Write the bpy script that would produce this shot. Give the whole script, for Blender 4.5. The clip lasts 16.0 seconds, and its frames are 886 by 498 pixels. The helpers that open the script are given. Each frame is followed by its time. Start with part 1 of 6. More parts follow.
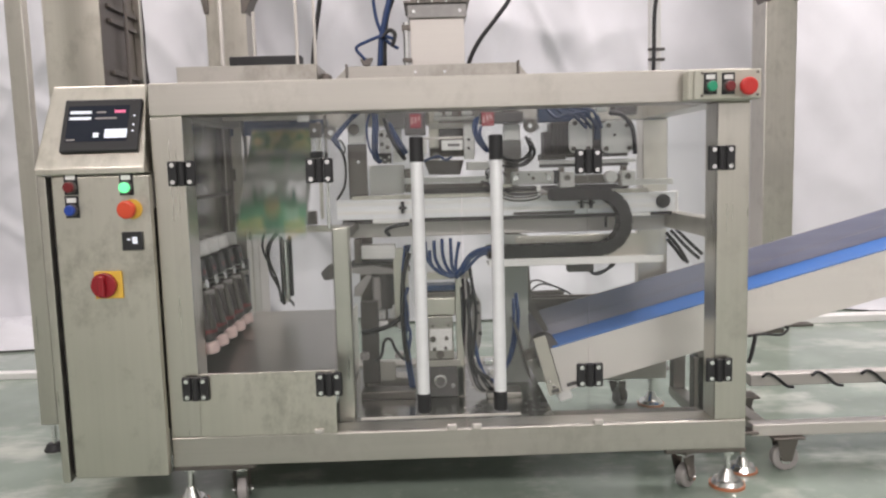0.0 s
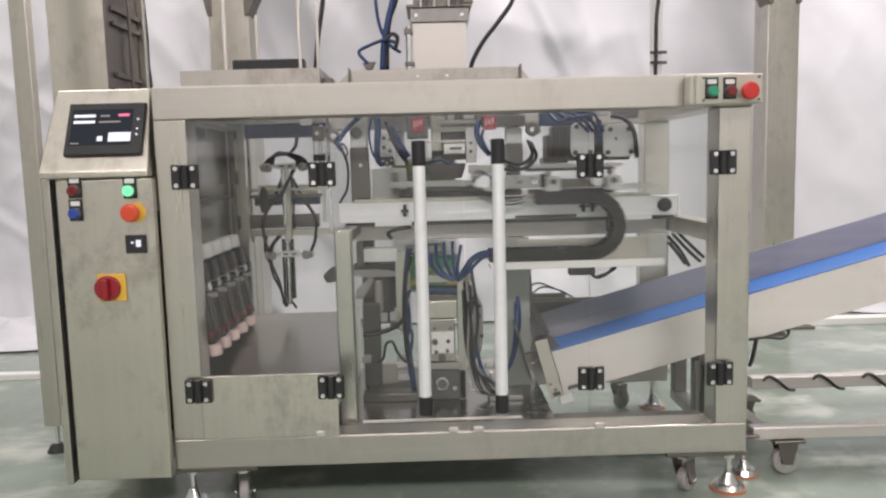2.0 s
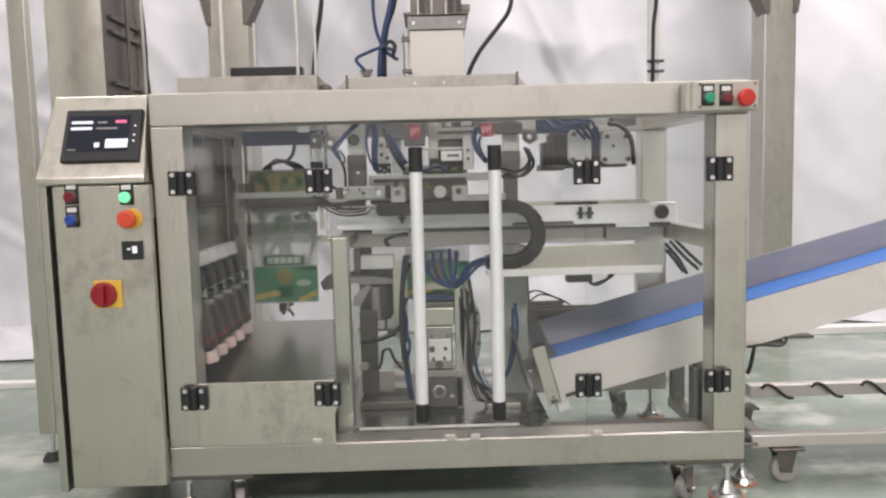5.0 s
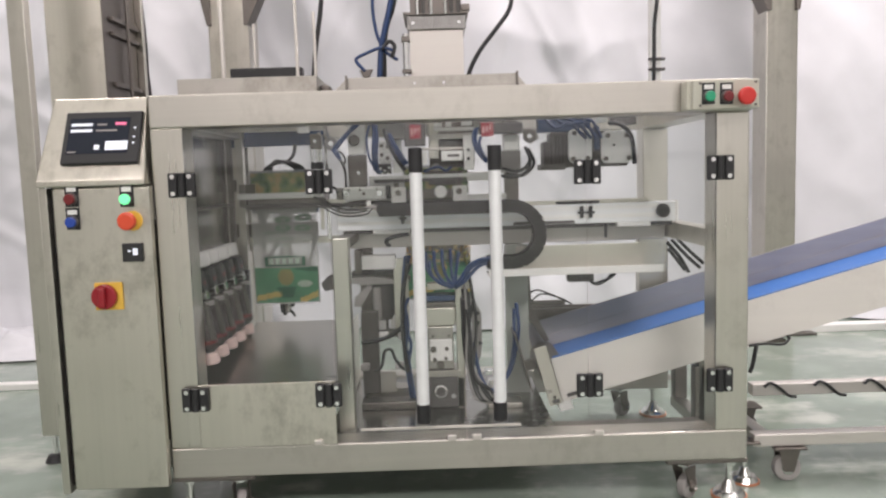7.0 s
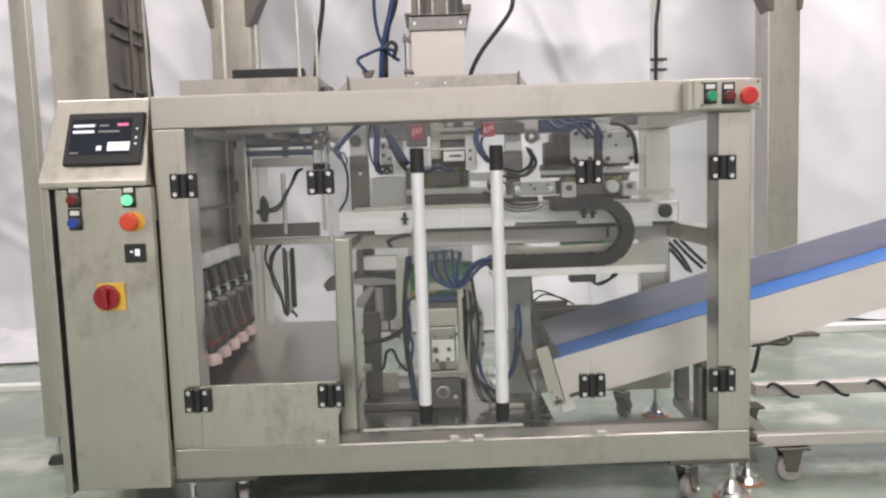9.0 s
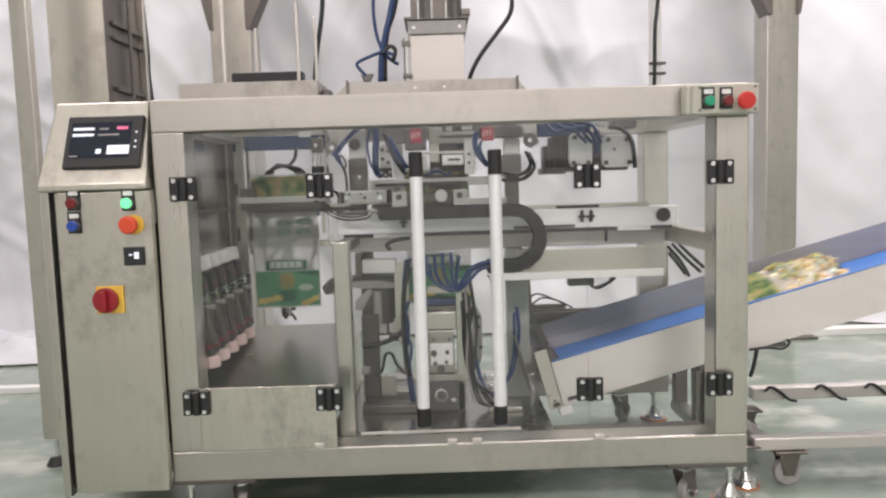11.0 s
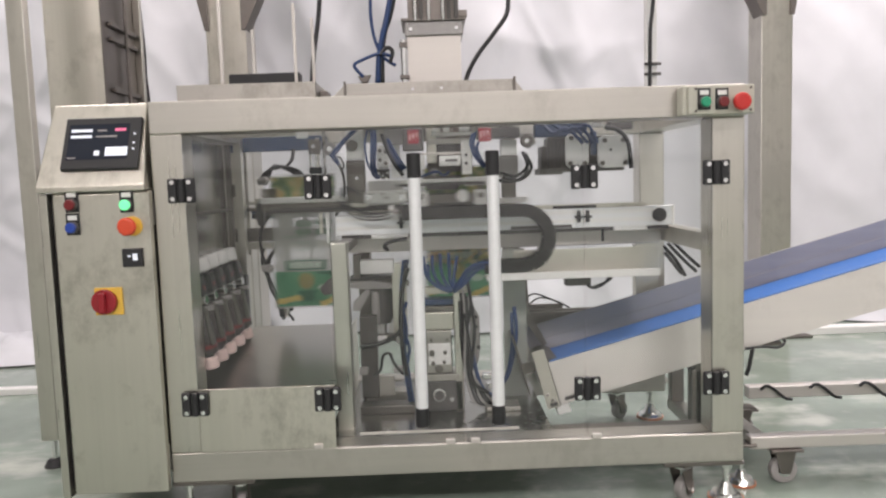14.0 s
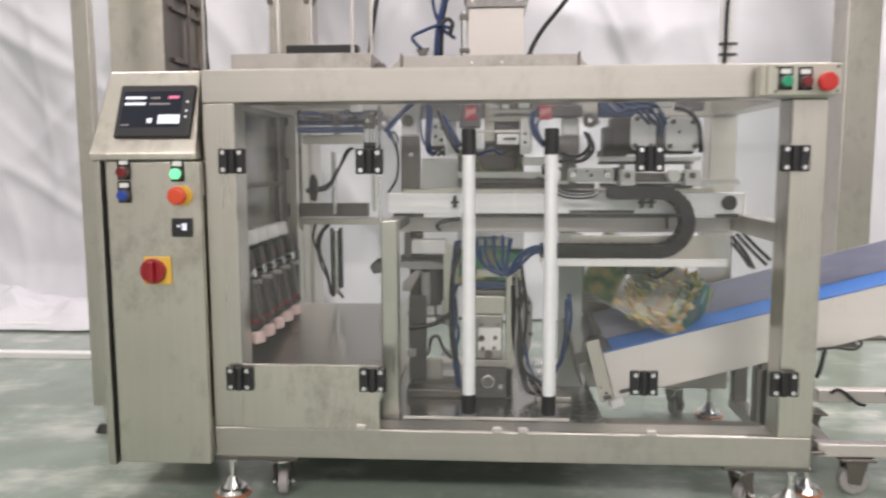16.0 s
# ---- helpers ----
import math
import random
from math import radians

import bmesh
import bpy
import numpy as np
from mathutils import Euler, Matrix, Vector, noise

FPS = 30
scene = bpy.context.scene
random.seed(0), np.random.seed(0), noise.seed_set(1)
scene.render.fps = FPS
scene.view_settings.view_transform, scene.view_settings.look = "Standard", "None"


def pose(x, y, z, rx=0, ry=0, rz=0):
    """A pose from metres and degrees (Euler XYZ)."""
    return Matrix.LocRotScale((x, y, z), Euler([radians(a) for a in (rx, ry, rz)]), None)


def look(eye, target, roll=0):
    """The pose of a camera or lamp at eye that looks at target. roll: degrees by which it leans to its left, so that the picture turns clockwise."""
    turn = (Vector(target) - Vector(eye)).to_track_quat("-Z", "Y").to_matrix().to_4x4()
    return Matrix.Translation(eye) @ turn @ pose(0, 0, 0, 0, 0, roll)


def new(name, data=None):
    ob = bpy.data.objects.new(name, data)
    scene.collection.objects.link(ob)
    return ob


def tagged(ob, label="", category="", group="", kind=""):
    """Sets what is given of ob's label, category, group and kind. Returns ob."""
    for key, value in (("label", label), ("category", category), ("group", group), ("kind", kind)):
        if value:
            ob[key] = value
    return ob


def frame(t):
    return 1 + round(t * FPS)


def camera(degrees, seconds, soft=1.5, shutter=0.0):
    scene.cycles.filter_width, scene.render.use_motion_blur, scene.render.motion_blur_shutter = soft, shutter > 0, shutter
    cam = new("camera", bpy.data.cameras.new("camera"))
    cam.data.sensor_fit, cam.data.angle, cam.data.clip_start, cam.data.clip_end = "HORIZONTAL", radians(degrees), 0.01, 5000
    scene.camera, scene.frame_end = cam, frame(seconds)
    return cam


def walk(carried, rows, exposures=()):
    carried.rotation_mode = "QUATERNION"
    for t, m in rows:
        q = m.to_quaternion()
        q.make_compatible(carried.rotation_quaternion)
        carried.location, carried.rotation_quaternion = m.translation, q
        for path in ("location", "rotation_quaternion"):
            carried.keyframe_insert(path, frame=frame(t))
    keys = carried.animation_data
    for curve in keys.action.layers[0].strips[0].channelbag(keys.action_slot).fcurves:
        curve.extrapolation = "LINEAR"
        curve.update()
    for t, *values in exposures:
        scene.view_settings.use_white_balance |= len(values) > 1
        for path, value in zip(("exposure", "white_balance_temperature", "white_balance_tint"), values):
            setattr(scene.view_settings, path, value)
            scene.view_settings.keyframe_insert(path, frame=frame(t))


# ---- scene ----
cam = camera(61.4, 16.0, soft=2.3, shutter=0.6)
PATH = [
    (0, (0.695, -1.89, 0.885), (0.726, 0.098, 0.668), -1.6),
    (0.5, (0.699, -1.894, 0.892), (0.723, 0.094, 0.669), -1.6),
    (1, (0.698, -1.896, 0.887), (0.72, 0.092, 0.671), -1.5),
    (1.5, (0.696, -1.895, 0.885), (0.718, 0.093, 0.674), -1.5),
    (2, (0.695, -1.896, 0.894), (0.721, 0.092, 0.678), -1.5),
    (2.5, (0.699, -1.897, 0.893), (0.724, 0.092, 0.681), -1.5),
    (3, (0.697, -1.896, 0.888), (0.727, 0.093, 0.684), -1.5),
    (3.5, (0.7, -1.897, 0.892), (0.727, 0.093, 0.687), -1.5),
    (4, (0.696, -1.896, 0.886), (0.727, 0.094, 0.69), -1.5),
    (6.5, (0.709, -1.894, 0.883), (0.729, 0.097, 0.697), -1.6),
    (7, (0.708, -1.892, 0.888), (0.728, 0.098, 0.696), -1.8),
    (7.5, (0.709, -1.895, 0.885), (0.726, 0.097, 0.698), -1.8),
    (8, (0.708, -1.892, 0.884), (0.724, 0.1, 0.698), -1.8),
    (8.5, (0.705, -1.891, 0.887), (0.723, 0.1, 0.698), -1.9),
    (9, (0.709, -1.892, 0.885), (0.723, 0.1, 0.697), -1.9),
    (11.5, (0.712, -1.9, 0.89), (0.73, 0.092, 0.712), -1.7),
    (12, (0.705, -1.907, 0.885), (0.73, 0.086, 0.714), -1.7),
    (12.5, (0.703, -1.906, 0.89), (0.731, 0.086, 0.715), -1.7),
    (13, (0.701, -1.9, 0.892), (0.73, 0.092, 0.713), -1.8),
    (13.5, (0.701, -1.903, 0.887), (0.732, 0.089, 0.71), -1.9),
    (14, (0.704, -1.904, 0.893), (0.733, 0.087, 0.709), -1.9),
    (14.5, (0.701, -1.898, 0.888), (0.736, 0.094, 0.707), -2.0),
    (15, (0.707, -1.888, 0.888), (0.742, 0.103, 0.703), -2.1),
    (15.2, (0.709, -1.884, 0.894), (0.737, 0.105, 0.697), -1.4),
    (15.3, (0.713, -1.880, 0.892), (0.729, 0.109, 0.693), -1.0),
    (15.5, (0.715, -1.87, 0.889), (0.707, 0.12, 0.685), -0.6),
    (15.7, (0.718, -1.861, 0.888), (0.672, 0.127, 0.673), -0.4),
    (15.8, (0.721, -1.852, 0.886), (0.649, 0.134, 0.667), -0.4),
    (16, (0.717, -1.83, 0.879), (0.59, 0.153, 0.653), -0.2),
]
walk(cam, [(t, look(eye, target, roll)) for t, eye, target, roll in PATH],
     exposures=[(0, -0.09), (1.2, -0.09), (3, -0.04), (8, -0.01), (12.5, 0.01), (14.5, -0.06), (15.4, 0.0), (16, 0.05)])

# ---- world and lights ----
world = bpy.data.worlds.new("world")
scene.world = world
world.use_nodes = True
wn = world.node_tree.nodes
wn["Background"].inputs[0].default_value = (0.9, 0.95, 1.0, 1)
wn["Background"].inputs[1].default_value = 0.1
scene.view_settings.exposure = 0.0


def ceiling_lamp(x, y, sx, sy, power, z=3.9):
    data = bpy.data.lights.new("ceiling_light_source", "AREA")
    data.shape, data.size, data.size_y, data.energy = "RECTANGLE", sx, sy, power
    data.color = (1.0, 0.895, 0.89)
    ob = new("ceiling_light_source", data)
    ob.matrix_world = pose(x, y, z)
    return ob


for lx, ly, lp in ((-1.4, -0.2, 30), (0.8, -0.2, 9), (3.0, -0.2, 28), (-1.4, 1.3, 52), (0.8, 1.3, 5), (3.0, 1.3, 118),
                   (-1.4, -4.4, 128), (0.8, -4.4, 74), (3.0, -4.4, 158)):
    ceiling_lamp(lx, ly, 1.6 if ly < -2 else 1.2, 1.1 if ly < -2 else 0.5, lp)

# light for the machine's front, added as an assumed, unseen window behind the camera
front_fill = bpy.data.lights.new("window_daylight", "AREA")
front_fill.shape, front_fill.size, front_fill.size_y, front_fill.energy, front_fill.color = "RECTANGLE", 7.0, 2.0, 44, (1.0, 0.925, 0.94)
new("window_daylight", front_fill).matrix_world = look((1.4, -6.96, 2.1), (1.4, 0, 2.1))


# ---- materials ----
def material(name, colour, rough=0.5, metal=0.0, noise_scale=30.0, vary=0.08, bump=0.0, bump_scale=200.0, stretch=(1, 1, 1),
             rough_vary=0.1, alpha=1.0, transmission=0.0, emit=0.0, smudge=0.0, smudge_colour=(0.2, 0.19, 0.16), smudge_scale=22.0, smudge_stretch=(1, 1, 0.6), stain=0.0, stain_colour=(0.3, 0.28, 0.2), random_vary=0.0):
    m = bpy.data.materials.new(name)
    m.use_nodes = True
    nt = m.node_tree
    nd, ln = nt.nodes, nt.links.new
    b = nd["Principled BSDF"]
    b.inputs["Metallic"].default_value = metal
    b.inputs["Transmission Weight"].default_value = transmission
    b.inputs["Alpha"].default_value = alpha
    co = nd.new("ShaderNodeTexCoord")
    mp = nd.new("ShaderNodeMapping")
    mp.inputs["Scale"].default_value = stretch
    ln(co.outputs["Object"], mp.inputs[0])
    n1 = nd.new("ShaderNodeTexNoise")
    n1.inputs["Scale"].default_value = noise_scale
    n1.inputs["Detail"].default_value = 5
    ln(mp.outputs[0], n1.inputs["Vector"])
    n2 = nd.new("ShaderNodeTexNoise")
    n2.inputs["Scale"].default_value = 3.5
    n2.inputs["Detail"].default_value = 4
    ln(co.outputs["Object"], n2.inputs["Vector"])
    add = nd.new("ShaderNodeMath")
    add.operation = "ADD"
    ln(n1.outputs[0], add.inputs[0])
    ln(n2.outputs[0], add.inputs[1])
    mr = nd.new("ShaderNodeMapRange")
    mr.inputs[1].default_value, mr.inputs[2].default_value = 0.6, 1.4
    mr.inputs[3].default_value, mr.inputs[4].default_value = 1 - vary, 1 + vary
    ln(add.outputs[0], mr.inputs[0])
    mul = nd.new("ShaderNodeMix")
    mul.data_type, mul.blend_type = "RGBA", "MULTIPLY"
    mul.inputs[0].default_value = 1
    mul.inputs[6].default_value = (*colour, 1)
    ln(mr.outputs[0], mul.inputs[7])
    out = mul.outputs[2]
    if random_vary:
        oi = nd.new("ShaderNodeObjectInfo")
        r2 = nd.new("ShaderNodeMapRange")
        r2.inputs[3].default_value, r2.inputs[4].default_value = 1 - random_vary, 1 + random_vary
        ln(oi.outputs["Random"], r2.inputs[0])
        m2 = nd.new("ShaderNodeMix")
        m2.data_type, m2.blend_type = "RGBA", "MULTIPLY"
        m2.inputs[0].default_value = 1
        ln(out, m2.inputs[6])
        ln(r2.outputs[0], m2.inputs[7])
        out = m2.outputs[2]
    if stain:
        n3 = nd.new("ShaderNodeTexNoise")
        n3.inputs["Scale"].default_value = 9
        n3.inputs["Detail"].default_value = 6
        n3.inputs["Roughness"].default_value = 0.65
        ln(co.outputs["Object"], n3.inputs["Vector"])
        r3 = nd.new("ShaderNodeMapRange")
        r3.inputs[1].default_value, r3.inputs[2].default_value = 0.56, 0.72
        r3.inputs[3].default_value, r3.inputs[4].default_value = 0, stain
        ln(n3.outputs[0], r3.inputs[0])
        m3 = nd.new("ShaderNodeMix")
        m3.data_type = "RGBA"
        ln(r3.outputs[0], m3.inputs[0])
        ln(out, m3.inputs[6])
        m3.inputs[7].default_value = (*stain_colour, 1)
        out = m3.outputs[2]
    if smudge:
        mp2 = nd.new("ShaderNodeMapping")
        mp2.inputs["Scale"].default_value = smudge_stretch
        ln(co.outputs["Object"], mp2.inputs[0])
        n4 = nd.new("ShaderNodeTexNoise")
        n4.inputs["Scale"].default_value = smudge_scale
        n4.inputs["Detail"].default_value = 7
        n4.inputs["Roughness"].default_value = 0.7
        ln(mp2.outputs[0], n4.inputs["Vector"])
        mk = nd.new("ShaderNodeMath")
        mk.operation = "MULTIPLY"
        ln(n4.outputs[0], mk.inputs[0])
        ln(n2.outputs[0], mk.inputs[1])
        r4 = nd.new("ShaderNodeMapRange")
        r4.inputs[1].default_value, r4.inputs[2].default_value = 0.27, 0.40
        r4.inputs[3].default_value, r4.inputs[4].default_value = 0, smudge
        ln(mk.outputs[0], r4.inputs[0])
        m4 = nd.new("ShaderNodeMix")
        m4.data_type = "RGBA"
        ln(r4.outputs[0], m4.inputs[0])
        ln(out, m4.inputs[6])
        m4.inputs[7].default_value = (*smudge_colour, 1)
        out = m4.outputs[2]
    ln(out, b.inputs["Base Color"])
    rr = nd.new("ShaderNodeMapRange")
    rr.inputs[1].default_value, rr.inputs[2].default_value = 0.6, 1.4
    rr.inputs[3].default_value, rr.inputs[4].default_value = max(0.02, rough - rough_vary), min(1, rough + rough_vary)
    ln(add.outputs[0], rr.inputs[0])
    ln(rr.outputs[0], b.inputs["Roughness"])
    if bump:
        nb = nd.new("ShaderNodeTexNoise")
        nb.inputs["Scale"].default_value = bump_scale
        nb.inputs["Detail"].default_value = 3
        ln(mp.outputs[0], nb.inputs["Vector"])
        bp = nd.new("ShaderNodeBump")
        bp.inputs["Strength"].default_value = bump
        bp.inputs["Distance"].default_value = 0.002
        ln(nb.outputs[0], bp.inputs["Height"])
        ln(bp.outputs[0], b.inputs["Normal"])
    if emit:
        ln(out, b.inputs["Emission Color"])
        b.inputs["Emission Strength"].default_value = emit
    return m


STEEL = material("brushed_steel_long", (0.53, 0.508, 0.465), 0.42, 1, 90, 0.06, 0.05, 400, (0.02, 1, 1), 0.06, stain=0.35, stain_colour=(0.42, 0.40, 0.36), smudge=0.2)
STEEL_V = material("brushed_steel_upright", (0.60, 0.576, 0.52), 0.31, 1, 90, 0.06, 0.05, 400, (1, 1, 0.02), 0.06, stain=0.4, stain_colour=(0.42, 0.40, 0.35), smudge=0.22)
STEEL_SHEET = material("satin_steel_sheet", (0.62, 0.595, 0.53), 0.36, 1, 70, 0.06, 0.05, 400, (1, 1, 0.03), 0.07, stain=0.5, stain_colour=(0.36, 0.345, 0.29), smudge=0.45, smudge_scale=16)
# darker steel, its base toned down against glare from the front ceiling lights
STEEL_TONED = material("toned_down_steel", (0.44, 0.42, 0.385), 0.42, 1, 70, 0.07, 0.05, 400, (0.03, 1, 1), 0.07, stain=0.5, stain_colour=(0.32, 0.30, 0.26), smudge=0.4)
# base darkened for the dim interior that the side panel mirrors
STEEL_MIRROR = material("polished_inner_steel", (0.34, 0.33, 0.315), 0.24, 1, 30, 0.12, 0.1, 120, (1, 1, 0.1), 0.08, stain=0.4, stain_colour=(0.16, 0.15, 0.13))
STEEL_DARK = material("dark_steel", (0.19, 0.172, 0.158), 0.42, 1, 30, 0.12, 0.1, 200)
TRAYSTEEL = material("satin_tray_steel", (0.50, 0.485, 0.465), 0.30, 1, 30, 0.08, 0.06, 120, (0.2, 1, 1), 0.06, stain=0.3, stain_colour=(0.34, 0.32, 0.3))
MOTORPAINT = material("dark_motor_enamel", (0.085, 0.076, 0.070), 0.45, 0.2, 40, 0.2, 0.1, 200)
CHROME = material("bright_steel", (0.75, 0.75, 0.74), 0.2, 1, 40, 0.05)
ALU = material("anodised_aluminium", (0.86, 0.87, 0.89), 0.45, 0.4, 60, 0.05, 0.06, 300, (0.05, 1, 1))
ALU_WHITE = material("pale_aluminium", (0.85, 0.84, 0.82), 0.5, 0.1, 50, 0.06)
STEEL_PALE = material("pale_satin_steel", (0.63, 0.60, 0.565), 0.5, 0.7, 40, 0.06, 0.1, 250, (0.05, 1, 1), 0.08, stain=0.15, stain_colour=(0.5, 0.47, 0.43))
BLACK = material("black_plastic", (0.018, 0.018, 0.02), 0.42, 0, 60, 0.2, 0.1, 400)
CHAINBLACK = material("matt_black_nylon", (0.012, 0.0115, 0.012), 0.65, 0, 60, 0.25, 0.1, 300)
RUBBER = material("black_rubber", (0.025, 0.025, 0.027), 0.6, 0, 60, 0.2, 0.1, 200)
GREY = material("grey_plastic", (0.32, 0.305, 0.295), 0.5, 0, 40, 0.1)
DARKGREY = material("dark_grey_paint", (0.088, 0.082, 0.080), 0.5, 0, 40, 0.15)
BEIGE = material("beige_grey_enamel", (0.50, 0.49, 0.42), 0.4, 0, 40, 0.06)
WHITE = material("white_plastic", (0.78, 0.78, 0.76), 0.45, 0, 40, 0.05)
CRIMSON = material("crimson_plastic", (0.28, 0.012, 0.02), 0.35, 0, 40, 0.06)
RED = material("red_plastic", (0.55, 0.03, 0.025), 0.32, 0, 40, 0.06)
DARKRED = material("dark_red_plastic", (0.16, 0.012, 0.015), 0.35, 0, 40, 0.1)
ORANGE = material("orange_red_plastic", (0.66, 0.075, 0.03), 0.35, 0, 40, 0.06)
YELLOW = material("yellow_plastic", (0.76, 0.48, 0.07), 0.4, 0, 40, 0.06)
BLUE = material("blue_plastic", (0.02, 0.06, 0.33), 0.35, 0, 40, 0.1)
BLUEHOSE = material("blue_air_hose", (0.02, 0.05, 0.15), 0.35, 0, 60, 0.1)
BLUEBELT = material("blue_belt", (0.045, 0.16, 0.47), 0.45, 0, 60, 0.1, 0.1, 300, stain=0.45, stain_colour=(0.10, 0.17, 0.40), smudge=0.4, smudge_colour=(0.12, 0.2, 0.42))
BLUEDARK = material("blue_anodised", (0.022, 0.052, 0.125), 0.4, 0.2, 40, 0.15)
GREEN = material("green_button", (0.02, 0.30, 0.16), 0.35, 0, 40, 0.1)
GREENLIT = material("lit_green_lens", (0.16, 0.85, 0.36), 0.3, 0, 40, 0.02, emit=0.9)
FLOOR = material("green_epoxy_floor", (0.235, 0.29, 0.245), 0.17, 0, 5, 0.22, 0.08, 30, rough_vary=0.1, stain=0.6, stain_colour=(0.38, 0.42, 0.36), smudge=0.85, smudge_colour=(0.52, 0.54, 0.49), smudge_scale=5, smudge_stretch=(0.35, 1, 1))
CURTAIN = material("white_tarpaulin", (0.675, 0.68, 0.72), 0.55, 0, 8, 0.04, 0.5, 5)
WALLPAINT = material("off_white_wall", (0.75, 0.75, 0.73), 0.7, 0, 8, 0.05)
BRASS = material("copper_foot", (0.55, 0.22, 0.12), 0.45, 0.3, 40, 0.1)
SCREEN = material("dark_screen", (0.012, 0.014, 0.022), 0.15, 0, 20, 0.05, emit=0.6)
LIT_WHITE = material("lit_white_pixels", (0.75, 0.78, 0.86), 0.3, 0, 20, 0.02, emit=0.5)
LIT_PINK = material("lit_pink_pixels", (0.7, 0.15, 0.28), 0.3, 0, 20, 0.02, emit=0.6)
PALEPAINT = material("pale_satin_paint", (0.88, 0.87, 0.86), 0.35, 0.0, 40, 0.05)
PAPER = material("white_paper", (0.75, 0.75, 0.72), 0.7, 0, 20, 0.04)


def plexi(name, a, veil=0.0):
    """Clear acrylic; the last number mixes in an uneven pale haze, painted for reflected light."""
    m = bpy.data.materials.new(name)
    m.use_nodes = True
    nd, ln = m.node_tree.nodes, m.node_tree.links.new
    nd.remove(nd["Principled BSDF"])
    tr = nd.new("ShaderNodeBsdfTransparent")
    tr.inputs[0].default_value = (0.95, 0.965, 0.96, 1)
    gl = nd.new("ShaderNodeBsdfGlossy")
    gl.inputs["Roughness"].default_value = 0.03
    fr = nd.new("ShaderNodeFresnel")
    fr.inputs[0].default_value = a
    mx = nd.new("ShaderNodeMixShader")
    ln(fr.outputs[0], mx.inputs[0])
    ln(tr.outputs[0], mx.inputs[1])
    ln(gl.outputs[0], mx.inputs[2])
    last = mx
    if veil:
        co = nd.new("ShaderNodeTexCoord")
        mp = nd.new("ShaderNodeMapping")
        mp.inputs["Rotation"].default_value = (0, radians(24), 0)
        mp.inputs["Scale"].default_value = (1, 1, 0.35)
        ln(co.outputs["Object"], mp.inputs[0])
        no = nd.new("ShaderNodeTexNoise")
        no.inputs["Scale"].default_value = 7
        no.inputs["Detail"].default_value = 6
        ln(mp.outputs[0], no.inputs["Vector"])
        r = nd.new("ShaderNodeMapRange")
        r.inputs[1].default_value, r.inputs[2].default_value = 0.35, 0.7
        r.inputs[3].default_value, r.inputs[4].default_value = 0.3 * veil, 1.7 * veil
        ln(no.outputs[0], r.inputs[0])
        df = nd.new("ShaderNodeBsdfDiffuse")
        df.inputs[0].default_value = (0.72, 0.69, 0.66, 1)
        last = nd.new("ShaderNodeMixShader")
        ln(r.outputs[0], last.inputs[0])
        ln(mx.outputs[0], last.inputs[1])
        ln(df.outputs[0], last.inputs[2])
    ln(last.outputs[0], nd["Material Output"].inputs[0])
    return m


PLEXI = plexi("clear_acrylic", 1.45, 0.006)


# ---- mesh helpers ----
def thing(name, at, label, category, group="", kind=""):
    ob = new(name)
    ob.empty_display_size = 0.05
    ob.location = at
    return tagged(ob, label, category, group, kind)


def origin(ob):
    while ob.parent:
        ob = ob.parent
    return ob.location.copy()


def part(name, bm, mat, parent=None, label="", smooth=False):
    """Links a bmesh in world coordinates as one mesh under its thing."""
    if parent is not None:
        bmesh.ops.translate(bm, vec=-origin(parent), verts=bm.verts)
    me = bpy.data.meshes.new(name)
    bm.to_mesh(me)
    bm.free()
    me.materials.append(mat)
    if smooth:
        for p in me.polygons:
            p.use_smooth = True
    ob = new(name, me)
    ob.parent = parent
    if label:
        ob["label"] = label
    return ob


def box(x0, x1, y0, y1, z0, z1, bev=0.002, bm=None):
    bm = bm or bmesh.new()
    r = bmesh.ops.create_cube(bm, size=1)
    vs = r["verts"]
    for v in vs:
        v.co = Vector((x0 + (v.co.x + 0.5) * (x1 - x0), y0 + (v.co.y + 0.5) * (y1 - y0), z0 + (v.co.z + 0.5) * (z1 - z0)))
    if bev:
        es = list({e for v in vs for e in v.link_edges})
        bmesh.ops.bevel(bm, geom=es, offset=min(bev, 0.3 * min(abs(x1 - x0), abs(y1 - y0), abs(z1 - z0))), segments=2, affect="EDGES", profile=0.5)
    return bm


def cyl(c, axis, r, length, seg=20, r2=None, bev=0.0, bm=None):
    """A cylinder centred at c along axis 'x', 'y' or 'z'."""
    bm = bm or bmesh.new()
    rot = {"z": Matrix(), "x": Matrix.Rotation(math.pi / 2, 4, "Y"), "y": Matrix.Rotation(math.pi / 2, 4, "X")}[axis]
    got = bmesh.ops.create_cone(bm, cap_ends=True, segments=seg, radius1=r, radius2=r if r2 is None else r2, depth=length,
                                matrix=Matrix.Translation(c) @ rot)
    if bev:
        es = [e for e in {e for v in got["verts"] for e in v.link_edges} if any(len(f.verts) > 4 for f in e.link_faces)]
        bmesh.ops.bevel(bm, geom=es, offset=bev, segments=2, affect="EDGES", profile=0.5)
    return bm


